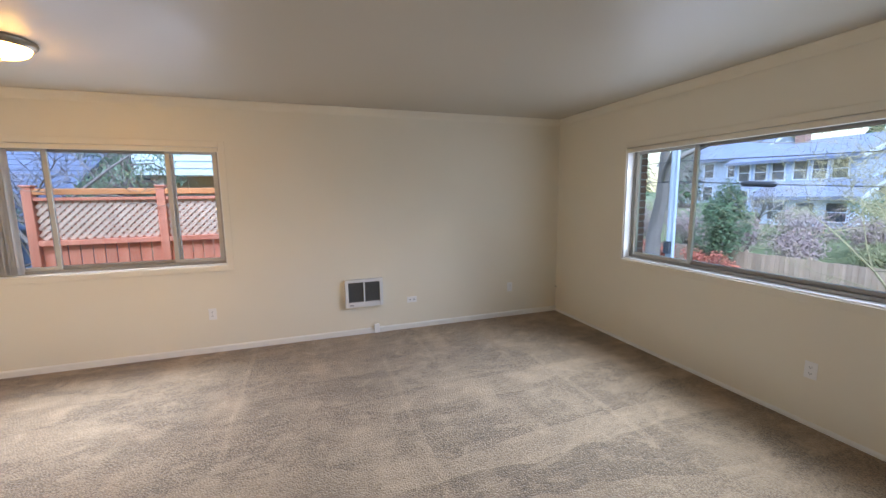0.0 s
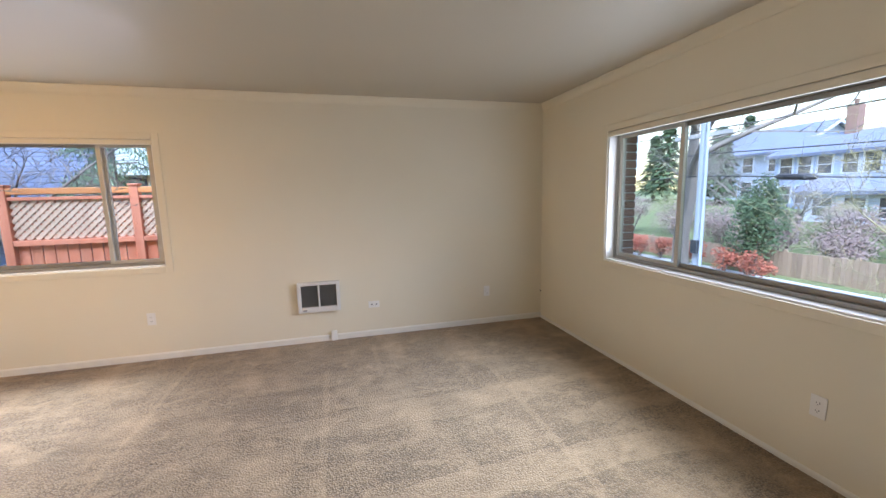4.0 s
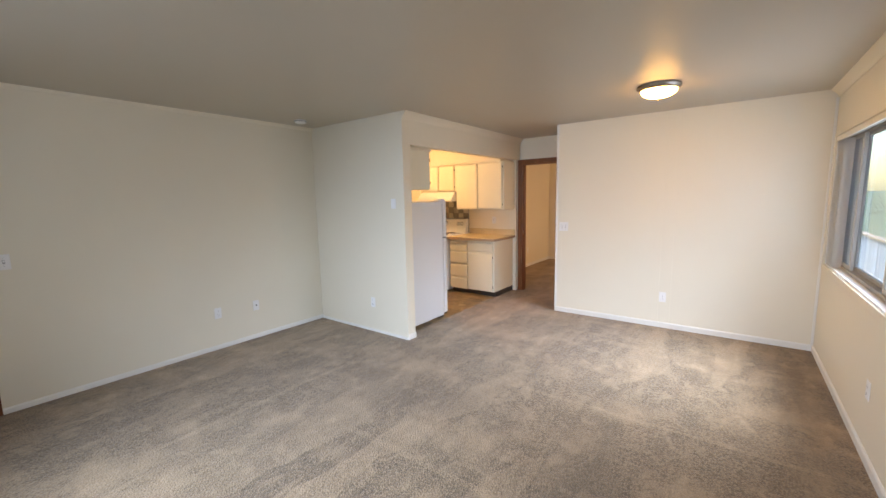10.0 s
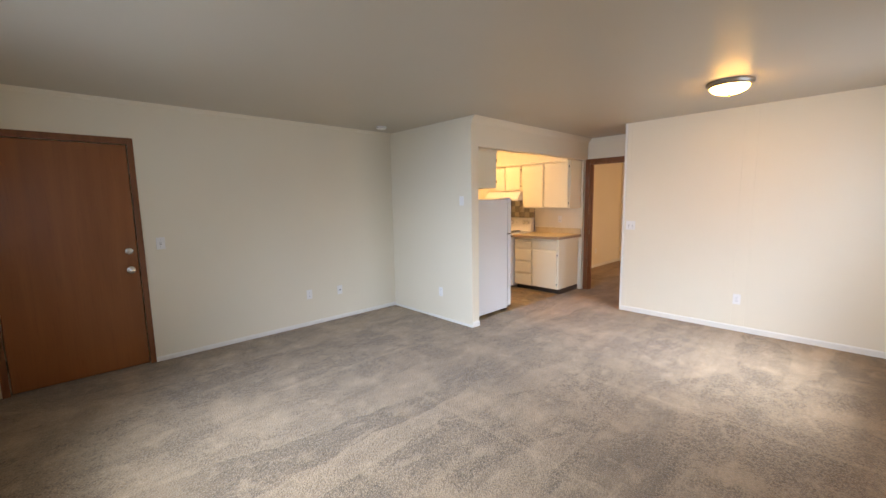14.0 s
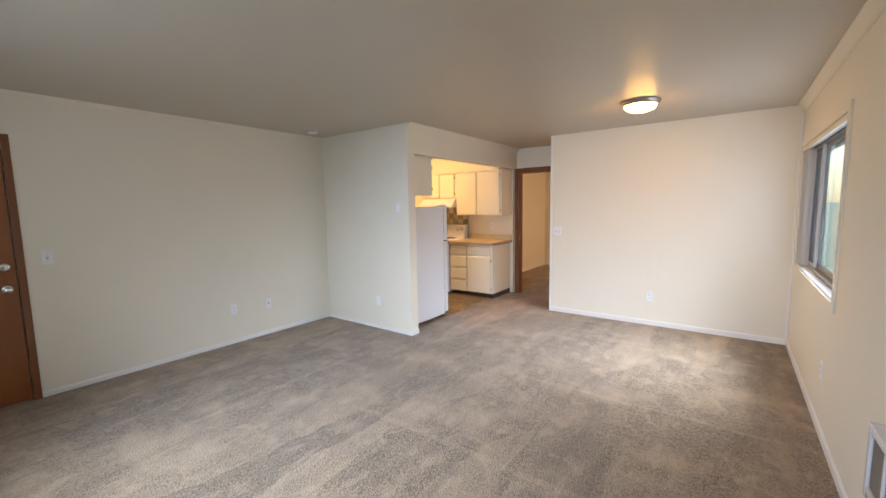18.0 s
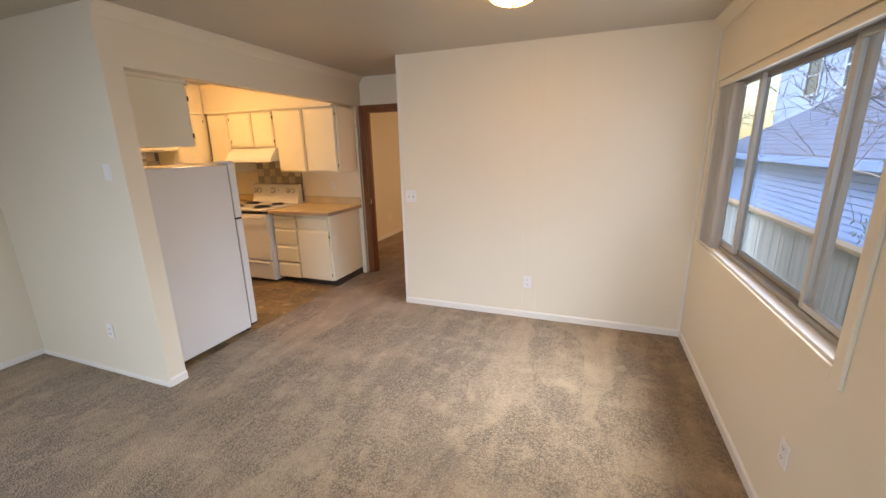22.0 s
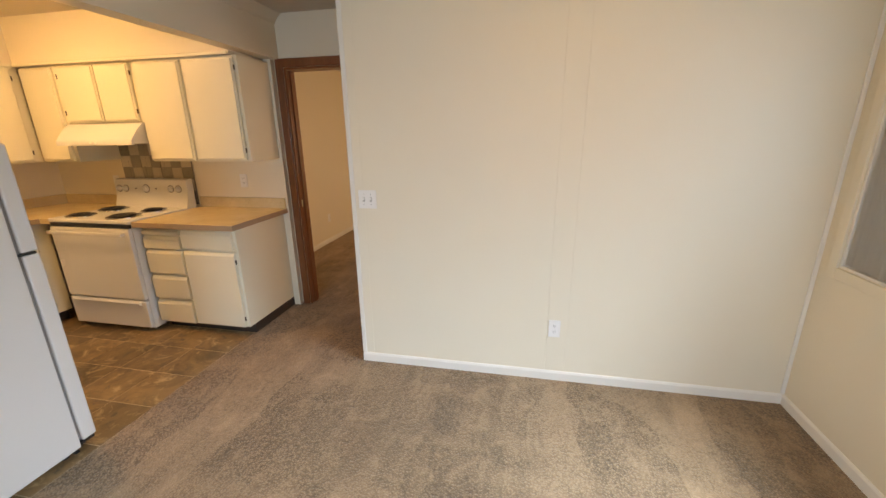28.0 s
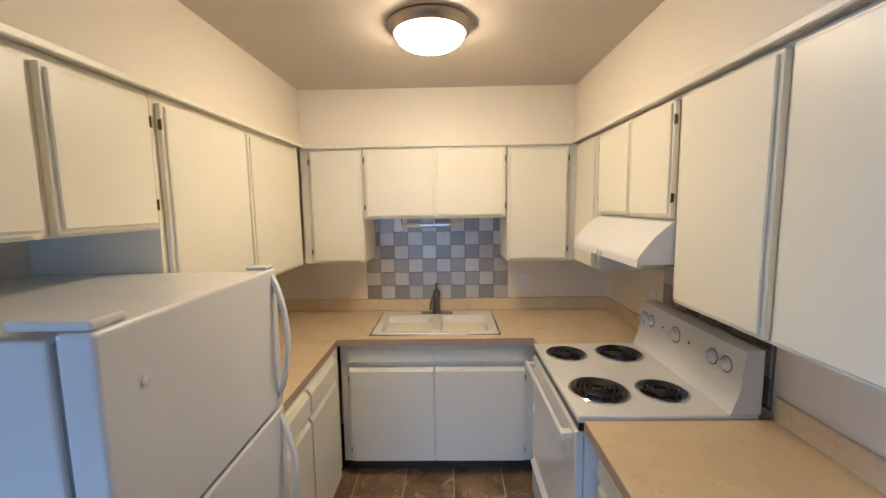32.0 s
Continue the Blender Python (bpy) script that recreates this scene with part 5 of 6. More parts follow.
# ---- trees ----
def limb(bm, rng, start, way, length, radius, depth, droop=0.0, spread=0.7, kids=4, sides=5, tips=None, thin=0.0045):
    """A tapered, slightly crooked limb that forks again and again."""
    n = 5 if depth > 1 else 3
    pts, rads, d, p = [start], [radius], way.normalized(), start.copy()
    for k in range(n):
        d = (d + Vector((rng.uniform(-1, 1), rng.uniform(-1, 1), rng.uniform(-0.6, 0.8))) * 0.16 + Vector((0, 0, -droop))).normalized()
        p = p + d * length / n
        pts.append(p.copy())
        rads.append(radius * (1 - 0.75 * (k + 1) / n))
    tube(bm, pts, rads, sides if depth > 1 else 3, caps=False)
    if depth == 0:
        if tips is not None:
            tips.append((pts[-1], d))
        return
    for k in range(kids):
        f = 0.35 + 0.65 * (k + rng.random()) / kids
        i = min(int(f * n), n - 1)
        q = pts[i].lerp(pts[i + 1], f * n - i if f < 1 else 1)
        side = Vector((rng.uniform(-1, 1), rng.uniform(-1, 1), rng.uniform(-0.35, 0.9))).normalized()
        limb(bm, rng, q, (d * (1 - spread) + side * spread), length * rng.uniform(0.45, 0.68), max(radius * 0.42 * (1.1 - 0.5 * f), thin), depth - 1, droop, spread, kids, sides, tips, thin)


def bare_tree(name, at, lines, material, label, seed, depth=3, kids=4, droop=0.0):
    """lines: (start, way, length, radius) of the main stems."""
    rng = random.Random(seed)
    t = thing(name, at, label, "tree", "bare trees")
    bm = bmesh.new()
    for start, way, length, radius in lines:
        start = Vector(start)
        limb(bm, rng, Vector(start), Vector(way), length, radius, depth, droop, 0.72, kids, 6)
    part("trunk_and_branches", bm, material, t, smooth=60)
    return t


def leaf_cloud(bm, rng, centre, size, count, leaf, squash=0.8, hollow=0.45):
    """Small leaf blades strewn through an uneven ball of twigs."""
    lobes = [(Vector((rng.uniform(-1, 1), rng.uniform(-1, 1), rng.uniform(-1, 1))).normalized() * rng.uniform(0.15, 0.75), rng.uniform(0.35, 0.6)) for _ in range(9)]
    for _ in range(count):
        c, r = rng.choice(lobes)
        d = Vector((rng.gauss(0, 1), rng.gauss(0, 1), rng.gauss(0, 1))).normalized()
        p = (c + d * r * rng.uniform(hollow, 1.0)) * 1.0
        p = Vector((p.x * size[0], p.y * size[1], p.z * size[2] * squash)) + centre
        a = Vector((rng.uniform(-1, 1), rng.uniform(-1, 1), rng.uniform(-1, 1))).normalized()
        b = a.orthogonal().normalized()
        s = leaf * rng.uniform(0.6, 1.3)
        bm.faces.new([bm.verts.new(p + v) for v in (-a * s, b * s * 0.45, a * s, -b * s * 0.45)])


def shrub(name, x, y, size, count, leaf, material, label, seed, z=None, category="shrub"):
    rng = random.Random(seed)
    base = rise(x, y) if z is None else z
    s = thing(name, (x, y, base), label, category, "shrubs")
    bm = bmesh.new()
    for k in range(6):
        tube(bm, [(x, y, base), (x + rng.uniform(-0.4, 0.4) * size[0], y + rng.uniform(-0.4, 0.4) * size[1], base + size[2] * rng.uniform(0.8, 1.3))], [0.05, 0.01], 5)
    part("stems", bm, BARK, s)
    bm = bmesh.new()
    leaf_cloud(bm, rng, Vector((x, y, base + size[2])), size, count, leaf)
    part("foliage", bm, material, s)
    return s


V = Vector
# behind the north window: a crooked bare tree among cedar sprays
t = thing("garden_tree", (-4.1, 7.75, -1.05), "crooked pinkish bare garden tree behind the grey fence", "tree", "bare trees")
bm = bmesh.new()
rng = random.Random(3)
stem = [V((-3.25, 7.6, 0.28)), V((-3.47, 7.6, 0.41)), V((-3.89, 7.6, 0.49)), V((-4.03, 7.6, 0.78)), V((-4.33, 7.6, 1.11)), V((-4.34, 7.6, 1.58)), V((-4.19, 7.6, 1.93)), V((-4.12, 7.6, 2.18))]
tube(bm, [stem[0] + V((0.35, -0.05, -1.3))] + stem, [0.075, 0.062, 0.055, 0.045, 0.040, 0.036, 0.034, 0.032, 0.026], 8)
part("trunk", bm, PINKBARK, t, smooth=60)
bm = bmesh.new()
for i, way, n in ((5, (1, 0, -0.28), 1.5), (4, (-1, 0, 0.18), 1.8), (6, (1, 0, -0.1), 1.6), (5, (0.9, 0.2, 0.6), 1.4), (6, (-0.6, -0.1, 0.9), 1.5), (6, (1, -0.15, 0.35), 1.8), (7, (-0.3, 0.3, 1), 1.6), (7, (0.6, 0.1, 0.9), 1.7), (7, (1, -0.1, 0.15), 1.9), (4, (1, 0.2, 0.15), 1.0), (7, (-1, 0, 0.3), 1.8)):
    limb(bm, rng, stem[i], V(way), n, 0.017, 3, 0.0, 0.75, 6, 5, None, 0.0026)
part("branches", bm, PINKBARK, t, smooth=60)


def cedar(name, x, y, base, height, reach, label, seed, sprays=240):
    rng = random.Random(seed)
    t = thing(name, (x, y, base), label, "tree", "cedars")
    part("trunk", tube(bmesh.new(), [(x, y, base), (x + 0.05, y, base + height * 0.5), (x, y, base + height)], [0.10, 0.07, 0.02], 8), BARK, t, smooth=60)
    wood_bm, leaf_bm = bmesh.new(), bmesh.new()
    for k in range(64):
        f = rng.uniform(0.27, 0.72) if k % 4 else rng.uniform(0.72, 0.98)
        a = rng.uniform(0, 2 * math.pi)
        r = reach * (1.05 - f) * rng.uniform(0.6, 1.1)
        p0 = V((x, y, base + height * f))
        pts = [p0, p0 + V((math.cos(a) * r * 0.5, math.sin(a) * r * 0.5, 0.05 * r)), p0 + V((math.cos(a) * r, math.sin(a) * r, -0.28 * r))]
        tube(wood_bm, pts, [0.025, 0.015, 0.005], 4)
        for _ in range(int(sprays * r / reach * 1.3)):
            g = rng.uniform(0.2, 1.0)
            q = pts[0].lerp(pts[1], g * 2) if g < 0.5 else pts[1].lerp(pts[2], g * 2 - 1)
            q = q + V((rng.gauss(0, 0.07), rng.gauss(0, 0.07), rng.gauss(-0.06, 0.06)))
            d = V((rng.uniform(-0.6, 0.6), rng.uniform(-0.6, 0.6), -rng.uniform(0.4, 1.2))).normalized()
            b = d.orthogonal().normalized()
            s = rng.uniform(0.05, 0.10)
            leaf_bm.faces.new([leaf_bm.verts.new(q + v) for v in (V((0, 0, 0)), d * s * 0.5 + b * s * 0.11, d * s, d * s * 0.5 - b * s * 0.11)])
    part("branches", wood_bm, BARK, t)
    part("crown", leaf_bm, NEEDLES, t)
    return t


cedar("cedar_tree", -3.95, 8.35, -1.05, 5.6, 1.5, "dark green cedar with drooping sprays behind the grey fence", 21, 330)
cedar("cedar_tree", -1.9, 8.9, -1.05, 6.5, 1.6, "dark green cedar with drooping sprays behind the red fence", 22, 330)

# a second, finer bare tree fills the gap between the cedars
bare_tree("garden_tree", (-2.9, 7.95, -1.05), [((-2.75, 7.95, -1.1), V((0.02, 0, 1)), 2.6, 0.06), ((-2.75, 7.95, 0.9), V((-0.9, 0.1, 0.8)), 2.6, 0.03), ((-2.75, 7.95, 1.1), V((0.7, 0.2, 0.9)), 2.2, 0.03), ((-2.75, 7.95, 0.6), V((0.5, 0.1, 0.6)), 1.8, 0.025), ((-2.72, 7.95, 1.3), V((-0.5, 0.2, 1)), 2.2, 0.03), ((-2.72, 7.95, 1.2), V((-1.0, 0.0, 0.35)), 2.2, 0.025)],
          BARK, "grey bare garden tree with fine twigs behind the fences", 17, 3, 6)

# red fence with lattice
rf = thing("red_fence", (0.4, 7.70, -1.05), "red-stained wooden fence with a tan lattice top", "fence", "garden fences")
FY = 7.70
posts = [-2.57, -1.05, 0.45, 1.95, 3.45]
for x in posts:
    part("post", boxes((x - 0.055, x + 0.055, FY - 0.055, FY + 0.055, -1.05, 1.70), (x - 0.068, x + 0.068, FY - 0.068, FY + 0.068, 1.70, 1.725), bevel=0.006, seg=1), REDSTAIN, rf)
board = mesh_of("board", boxes((-0.065, 0.065, -0.010, 0.010, -1.03, 0.900), bevel=0.003, seg=1), REDSTAIN)
for a, b in zip(posts, posts[1:]):
    part("top_rail", boxes((a + 0.056, b - 0.056, FY - 0.045, FY + 0.045, 1.595, 1.680), bevel=0.006, seg=1), REDCAP, rf, "orange-red top rail")
    part("rail", boxes((a + 0.056, b - 0.056, FY - 0.040, FY + 0.040, 1.515, 1.560), bevel=0.004, seg=1), REDSTAIN, rf)
    part("rail", boxes((a + 0.056, b - 0.056, FY - 0.050, FY + 0.050, 0.900, 0.975), bevel=0.004, seg=1), REDSTAIN, rf)
    bm = bmesh.new()
    x0, x1, z0, z1 = a + 0.058, b - 0.058, 0.975, 1.515
    for sgn, dy in ((1, -0.0042), (-1, 0.0042)):
        k = x0 - (z1 - z0)
        while k < x1:
            lo, hi = (k, z0), (k + (z1 - z0), z1)
            s, e = max(0.0, (x0 - k) / (z1 - z0)), min(1.0, (x1 - k) / (z1 - z0))
            if e - s > 0.05:
                p, q = V((k + s * (z1 - z0), FY + dy, z0 + s * (z1 - z0))), V((k + e * (z1 - z0), FY + dy, z0 + e * (z1 - z0)))
                if sgn < 0:
                    p, q = V((x0 + x1 - p.x, p.y, p.z)), V((x0 + x1 - q.x, q.y, q.z))
                d = (q - p).normalized()
                u, w = d.cross(V((0, 1, 0))) * 0.0225, V((0, 0.004, 0))
                vs = [bm.verts.new(c) for c in (p - u - w, p + u - w, p + u + w, p - u + w, q - u - w, q + u - w, q + u + w, q - u + w)]
                for f in ((0, 1, 2, 3), (7, 6, 5, 4), (0, 4, 5, 1), (1, 5, 6, 2), (2, 6, 7, 3), (3, 7, 4, 0)):
                    bm.faces.new([vs[i] for i in f])
            k += 0.098
    part("lattice", bm, LATTICE, rf, "tan diagonal lattice")
    if a < -0.5:
        part("lattice_backing", boxes((x0, x1, FY + 0.022, FY + 0.030, z0 + 0.002, z1 - 0.002)), REDSTAIN, rf, "red-stained board behind the lattice")
    n = int((b - a - 0.11) / 0.133)
    for i in range(n):
        ob = new("board", board)
        ob.parent, ob.location = rf, V((a + 0.056 + (b - a - 0.112) * (i + 0.5) / n, FY + 0.012, 0)) - ORIGIN[rf]

# weathered fence with a brown cap, and a low mint shed
gf = thing("grey_fence", (-6.0, 7.08, -1.05), "weathered grey board fence with a brown cap rail", "fence", "garden fences")
board = mesh_of("board", boxes((-0.068, 0.068, -0.010, 0.010, -1.4, 0.40), bevel=0.003, seg=1), GREYWOOD)
for k in range(64):
    ob = new("board", board)
    ob.parent, ob.location = gf, V((-2.20 - 0.142 * k, 7.08 + random.uniform(-0.004, 0.004), random.uniform(-0.01, 0.01))) - V((-6.0, 7.08, -1.05)) + V((0, 0, 0))
part("cap_rail", boxes((-11.3, -2.10, 7.01, 7.15, 0.405, 0.460), bevel=0.006, seg=1), BROWNCAP, gf, "brown cap rail")
part("rail", boxes((-11.3, -2.10, 7.0905, 7.13, 0.10, 0.19)), GREYWOOD, gf)
sh = thing("mint_screen", (0.1, 6.62, -1.05), "low mint-green clapboard screen wall in front of the red fence", "screen wall")
SX0, SX1, SY0, SY1 = -1.36, 1.9, 6.55, 6.68
part("frame", boxes((SX0 + 0.02, SX1 - 0.02, SY0 + 0.02, SY1, -1.05, 0.60)), TEAL, sh)
for k in range(15):
    z = -0.95 + 0.104 * k
    part("board", prism(bmesh.new(), [(SY0 + 0.018, z + 0.104), (SY0 + 0.006, z + 0.104), (SY0 - 0.010, z), (SY0 + 0.018, z)], "x", SX0, SX1), MINT, sh)
part("corner_board", boxes((SX0 - 0.02, SX0 + 0.05, SY0 - 0.016, SY0 - 0.0105, -1.05, 0.61), bevel=0.003, seg=1), GREYWOOD, sh)
part("cap", boxes((SX0 - 0.04, SX1 + 0.05, SY0 - 0.02, SY1 + 0.02, 0.612, 0.640), bevel=0.006, seg=1), CONCRETE, sh, "worn pale cap board")


# ---- houses ----
def house_window(parent, way, at, out, u, z, w, h):
    def B(a, b, d0, d1, e, f):
        lo, hi = sorted((at + out * d0, at + out * d1))
        return (a, b, lo, hi, e, f) if way == "x" else (lo, hi, a, b, e, f)
    win = part("window", boxes(B(u - w / 2 - 0.1, u - w / 2, 0, 0.06, z - 0.1, z + h + 0.1), B(u + w / 2, u + w / 2 + 0.1, 0, 0.06, z - 0.1, z + h + 0.1), B(u - w / 2, u + w / 2, 0, 0.06, z + h, z + h + 0.1), B(u - w / 2, u + w / 2, 0, 0.07, z - 0.1, z), B(u - w / 2, u + w / 2, 0.01, 0.05, z + h / 2 - 0.03, z + h / 2 + 0.03)), WHITEPAINT, parent, "white-framed window")
    part("pane", boxes(B(u - w / 2, u + w / 2, 0.0, 0.012, z, z + h)), DARKGLASS, win, "dark glass")


def gable_house(name, x0, x1, y0, y1, z0, eave, ridge, along, wall_mat, roof_mat, label, windows=(), chimney=None, over=0.45):
    """A house with a gable roof; along: the ridge's axis."""
    hs = thing(name, ((x0 + x1) / 2, (y0 + y1) / 2, z0), label, "house", "neighbouring houses")
    bm = bmesh.new()
    if along == "x":
        prism(bm, [(y0, z0), (y1, z0), (y1, eave), ((y0 + y1) / 2, ridge), (y0, eave)], "x", x0, x1)
    else:
        prism(bm, [(x0, z0), (x1, z0), (x1, eave), ((x0 + x1) / 2, ridge), (x0, eave)], "y", y0, y1)
    part("wall", bm, wall_mat, hs)
    a, b = (y0, y1) if along == "x" else (x0, x1)
    c = (a + b) / 2
    k = (ridge - eave) / (c - a)
    bm = bmesh.new()
    o = [(a - over, eave - over * k + 0.02), (c, ridge + 0.02), (b + over, eave - over * k + 0.02), (b + over, eave - over * k + 0.24), (c, ridge + 0.26), (a - over, eave - over * k + 0.24)]
    prism(bm, o, along, (x0 if along == "x" else y0) - over, (x1 if along == "x" else y1) + over)
    roof = part("roof", bm, roof_mat, hs)
    bm = bmesh.new()
    for s in (0, 1):
        e = ((x0 if along == "x" else y0) - over - 0.05) if s == 0 else ((x1 if along == "x" else y1) + over + 0.005)
        o = [(a - over, eave - over * k - 0.06), (c, ridge - 0.06), (b + over, eave - over * k - 0.06), (b + over, eave - over * k + 0.2), (c, ridge + 0.22), (a - over, eave - over * k + 0.2)]
        prism(bm, o, along, e, e + 0.045)
    part("barge_boards", bm, WHITEPAINT, hs, "white barge boards")
    for way, at, out, u, z, w, h in windows:
        house_window(hs, way, at, out, u, z, w, h)
    if chimney:
        cx, cy, top = chimney
        ch = part("chimney", boxes((cx - 0.35, cx + 0.35, cy - 0.35, cy + 0.35, eave, top), bevel=0.02, seg=1), BRICK, roof)
        part("chimney_pot", lathe(bmesh.new(), [(0.14, top), (0.12, top + 0.4), (0.09, top + 0.4), (0.09, top)], Matrix.Translation((cx, cy, 0)), 10), BRICK, hs)
    return hs


# the blue house to the north-west: a low sided wing, its roof and a taller part behind
bh = thing("blue_house", (-8.5, 10.5, -1.1), "blue-grey clapboard house with a dark shingled roof", "house", "neighbouring houses")
part("wall", boxes((-16, -3.3, 9.02, 14, -1.1, 1.2)), BLUESIDE, bh)
n = 17
for k in range(n):
    z = -1.05 + 0.134 * k
    part("board", prism(bmesh.new(), [(9.019, z + 0.125), (8.988, z + 0.125), (8.972, z), (9.019, z)], "x", -16, -3.28), BLUESIDE, bh)
part("corner_board", boxes((-3.30, -3.20, 8.978, 9.05, -1.1, 1.22), bevel=0.004, seg=1), PALEHOUSE, bh)
rf2 = part("roof", prism(bmesh.new(), [(8.65, 1.12), (8.65, 1.24), (12.6, 3.30), (16.5, 1.24), (16.5, 1.12), (12.6, 3.16)], "x", -16.3, -2.9), SHINGLE, bh)
for k in range(18):
    y, z = 8.70 + 0.215 * k, 1.272 + 0.1121 * k
    part("shingle_row", prism(bmesh.new(), [(y, z), (y, z + 0.016), (y + 0.23, z + 0.125), (y + 0.23, z + 0.112)], "x", -16.3, -2.9), SHINGLE, rf2)
part("fascia", boxes((-16.3, -2.9, 8.60, 8.648, 1.08, 1.25), bevel=0.004, seg=1), BLUESIDE, bh)
gable_house("pale_house", -24.0, -6.4, 12.9, 19.0, -1.1, 6.4, 9.0, "x", PALEHOUSE, SHINGLE, "tall pale blue house behind the low roof",
            [("x", 12.9, -1, x, 3.5, 1.1, 1.5) for x in (-20.5, -17.5, -14.5, -11.5, -8.5)])
# the pale teal house behind the red fence
th = thing("teal_house", (2.0, 13.0, -1.1), "pale teal clapboard house over a tan recessed porch", "house", "neighbouring houses")
part("wall", boxes((-2.2, 9.5, 11.0, 16.0, -1.1, 2.0)), TANWALL, th)
part("upper_wall", boxes((-2.6, 9.9, 10.42, 16.4, 2.0, 4.6)), TEAL, th)
for k in range(18):
    z = 2.0 + 0.145 * k
    part("board", prism(bmesh.new(), [(10.419, z + 0.135), (10.392, z + 0.135), (10.380, z), (10.419, z)], "x", -2.6, 9.9), TEAL, th)
for x in (-1.9, 0.15, 2.4):
    part("porch_post", boxes((x - 0.09, x + 0.09, 10.5, 10.68, -1.1, 1.999), bevel=0.01, seg=1), TANWALL, th)
part("door", boxes((0.8, 1.7, 10.93, 10.999, -0.9, 1.3), bevel=0.01, seg=1), BARK, th, "dark brown door")
part("roof", prism(bmesh.new(), [(10.0, 4.5), (10.0, 4.7), (13.4, 6.2), (16.9, 4.7), (16.9, 4.5), (13.4, 6.0)], "x", -3.0, 10.3), ROOFGREY, th)

# ---- the street side ----
ef = thing("cedar_fence", (20.0, 8.0, LOW), "tan cedar board fence across the street", "fence", "street fences")
board = mesh_of("board", boxes((-0.011, 0.011, -0.088, 0.088, 0.0, 1.05), bevel=0.004, seg=1), TANWOOD)
for k in range(150):
    ob = new("board", board)
    ob.parent, ob.location = ef, (random.uniform(-0.004, 0.004), -12.0 + 0.183 * k, random.uniform(-0.02, 0.02))
for z in (0.25, 0.8):
    part("rail", boxes((20.012, 20.05, -4.0, 23.5, LOW + z, LOW + z + 0.09)), TANWOOD, ef)
for k in range(12):
    part("post", boxes((20.0125, 20.11, -3.9 + 2.44 * k, -3.79 + 2.44 * k, LOW, LOW + 1.14), bevel=0.01, seg=1), TANWOOD, ef)

up = thing("utility_pole", (15.0, 12.95, LOW), "pale blue-grey metal utility pole", "pole")
part("shaft", tube(bmesh.new(), [(15, 12.95, LOW), (15, 12.95, 9.5)], [0.17, 0.12], 14), POLEPAINT, up, smooth=50)
part("conduit", tube(bmesh.new(), [(14.85, 12.70, LOW), (14.87, 12.72, 7.0)], 0.055, 8), POLEPAINT, up, smooth=50)
part("crossarm", boxes((14.9, 15.1, 11.8, 14.2, 3.35, 3.50), bevel=0.01, seg=1), GREYWOOD, up)
part("meter_box", boxes((14.70, 14.83, 12.75, 13.02, -0.95, -0.45), bevel=0.01, seg=1), DARKGLASS, up, "small dark box")
wires = [(15.0, 11.9, 3.6, 11.0, -30, 4.4, 0.014), (15.0, 14.0, 3.6, 12.0, -30, 4.7, 0.014), (15.0, 12.95, 1.95, 11.0, -28, 1.4, 0.022), (15.0, 12.95, 2.75, 10.5, -28, 2.6, 0.018), (15.0, 12.95, 5.2, 11.0, -30, 6.0, 0.014), (15.0, 12.95, 6.4, 11.0, -30, 7.2, 0.014)]
for k, (x, y, z, xb, yb, zb, rad) in enumerate(wires):
    pts = [(x + (xb - x) * f, y + (yb - y) * f, z + (zb - z) * f - 2.0 * f * (1 - f)) for f in [i / 20 for i in range(21)]]
    pts = [(2 * x - xb, 2 * y - yb, zb)] + pts
    cb = thing("overhead_cable", (x, y, z), "dark overhead cable along the street", "cable", "overhead cables")
    part("cable", tube(bmesh.new(), pts, rad, 5), BLACKMETAL, cb)
    if k == 2:
        at = [V(pts[2]).lerp(V(pts[3]), f) for f in (0.36, 0.40, 0.88, 0.92)]
        part("splice_case", tube(bmesh.new(), at, [0.04, 0.095, 0.095, 0.04], 10), BLACKMETAL, cb, "black splice case", 40)

# the old trunk behind the pole, evergreens, flowering and bare shrubs
bare_tree("street_tree", (17.4, 16.0, LOW), [((17.4, 16.0, LOW), V((0.02, 0, 1)), 9.0, 0.42)], BARK, "thick grey-brown bare street tree", 31, 3, 5)
shrub("laurel_tree", 19.2, 13.9, (1.3, 1.2, 2.6), 7000, 0.075, EVERGREEN, "dense dark green laurel tree", 41, category="tree")
for k, (x, y) in enumerate(((9.0, 7.9), (8.7, 6.9), (9.4, 8.8), (17.9, 14.2), (17.6, 12.8), (18.3, 16.4), (18.8, 18.6), (19.2, 21.0), (18.4, 19.8))):
    shrub("red_shrub", x, y, (0.9, 0.9, 0.75 if x < 12 else 0.8), 1100, 0.06, REDLEAF, "red-leaved shrub on the verge", 50 + k)
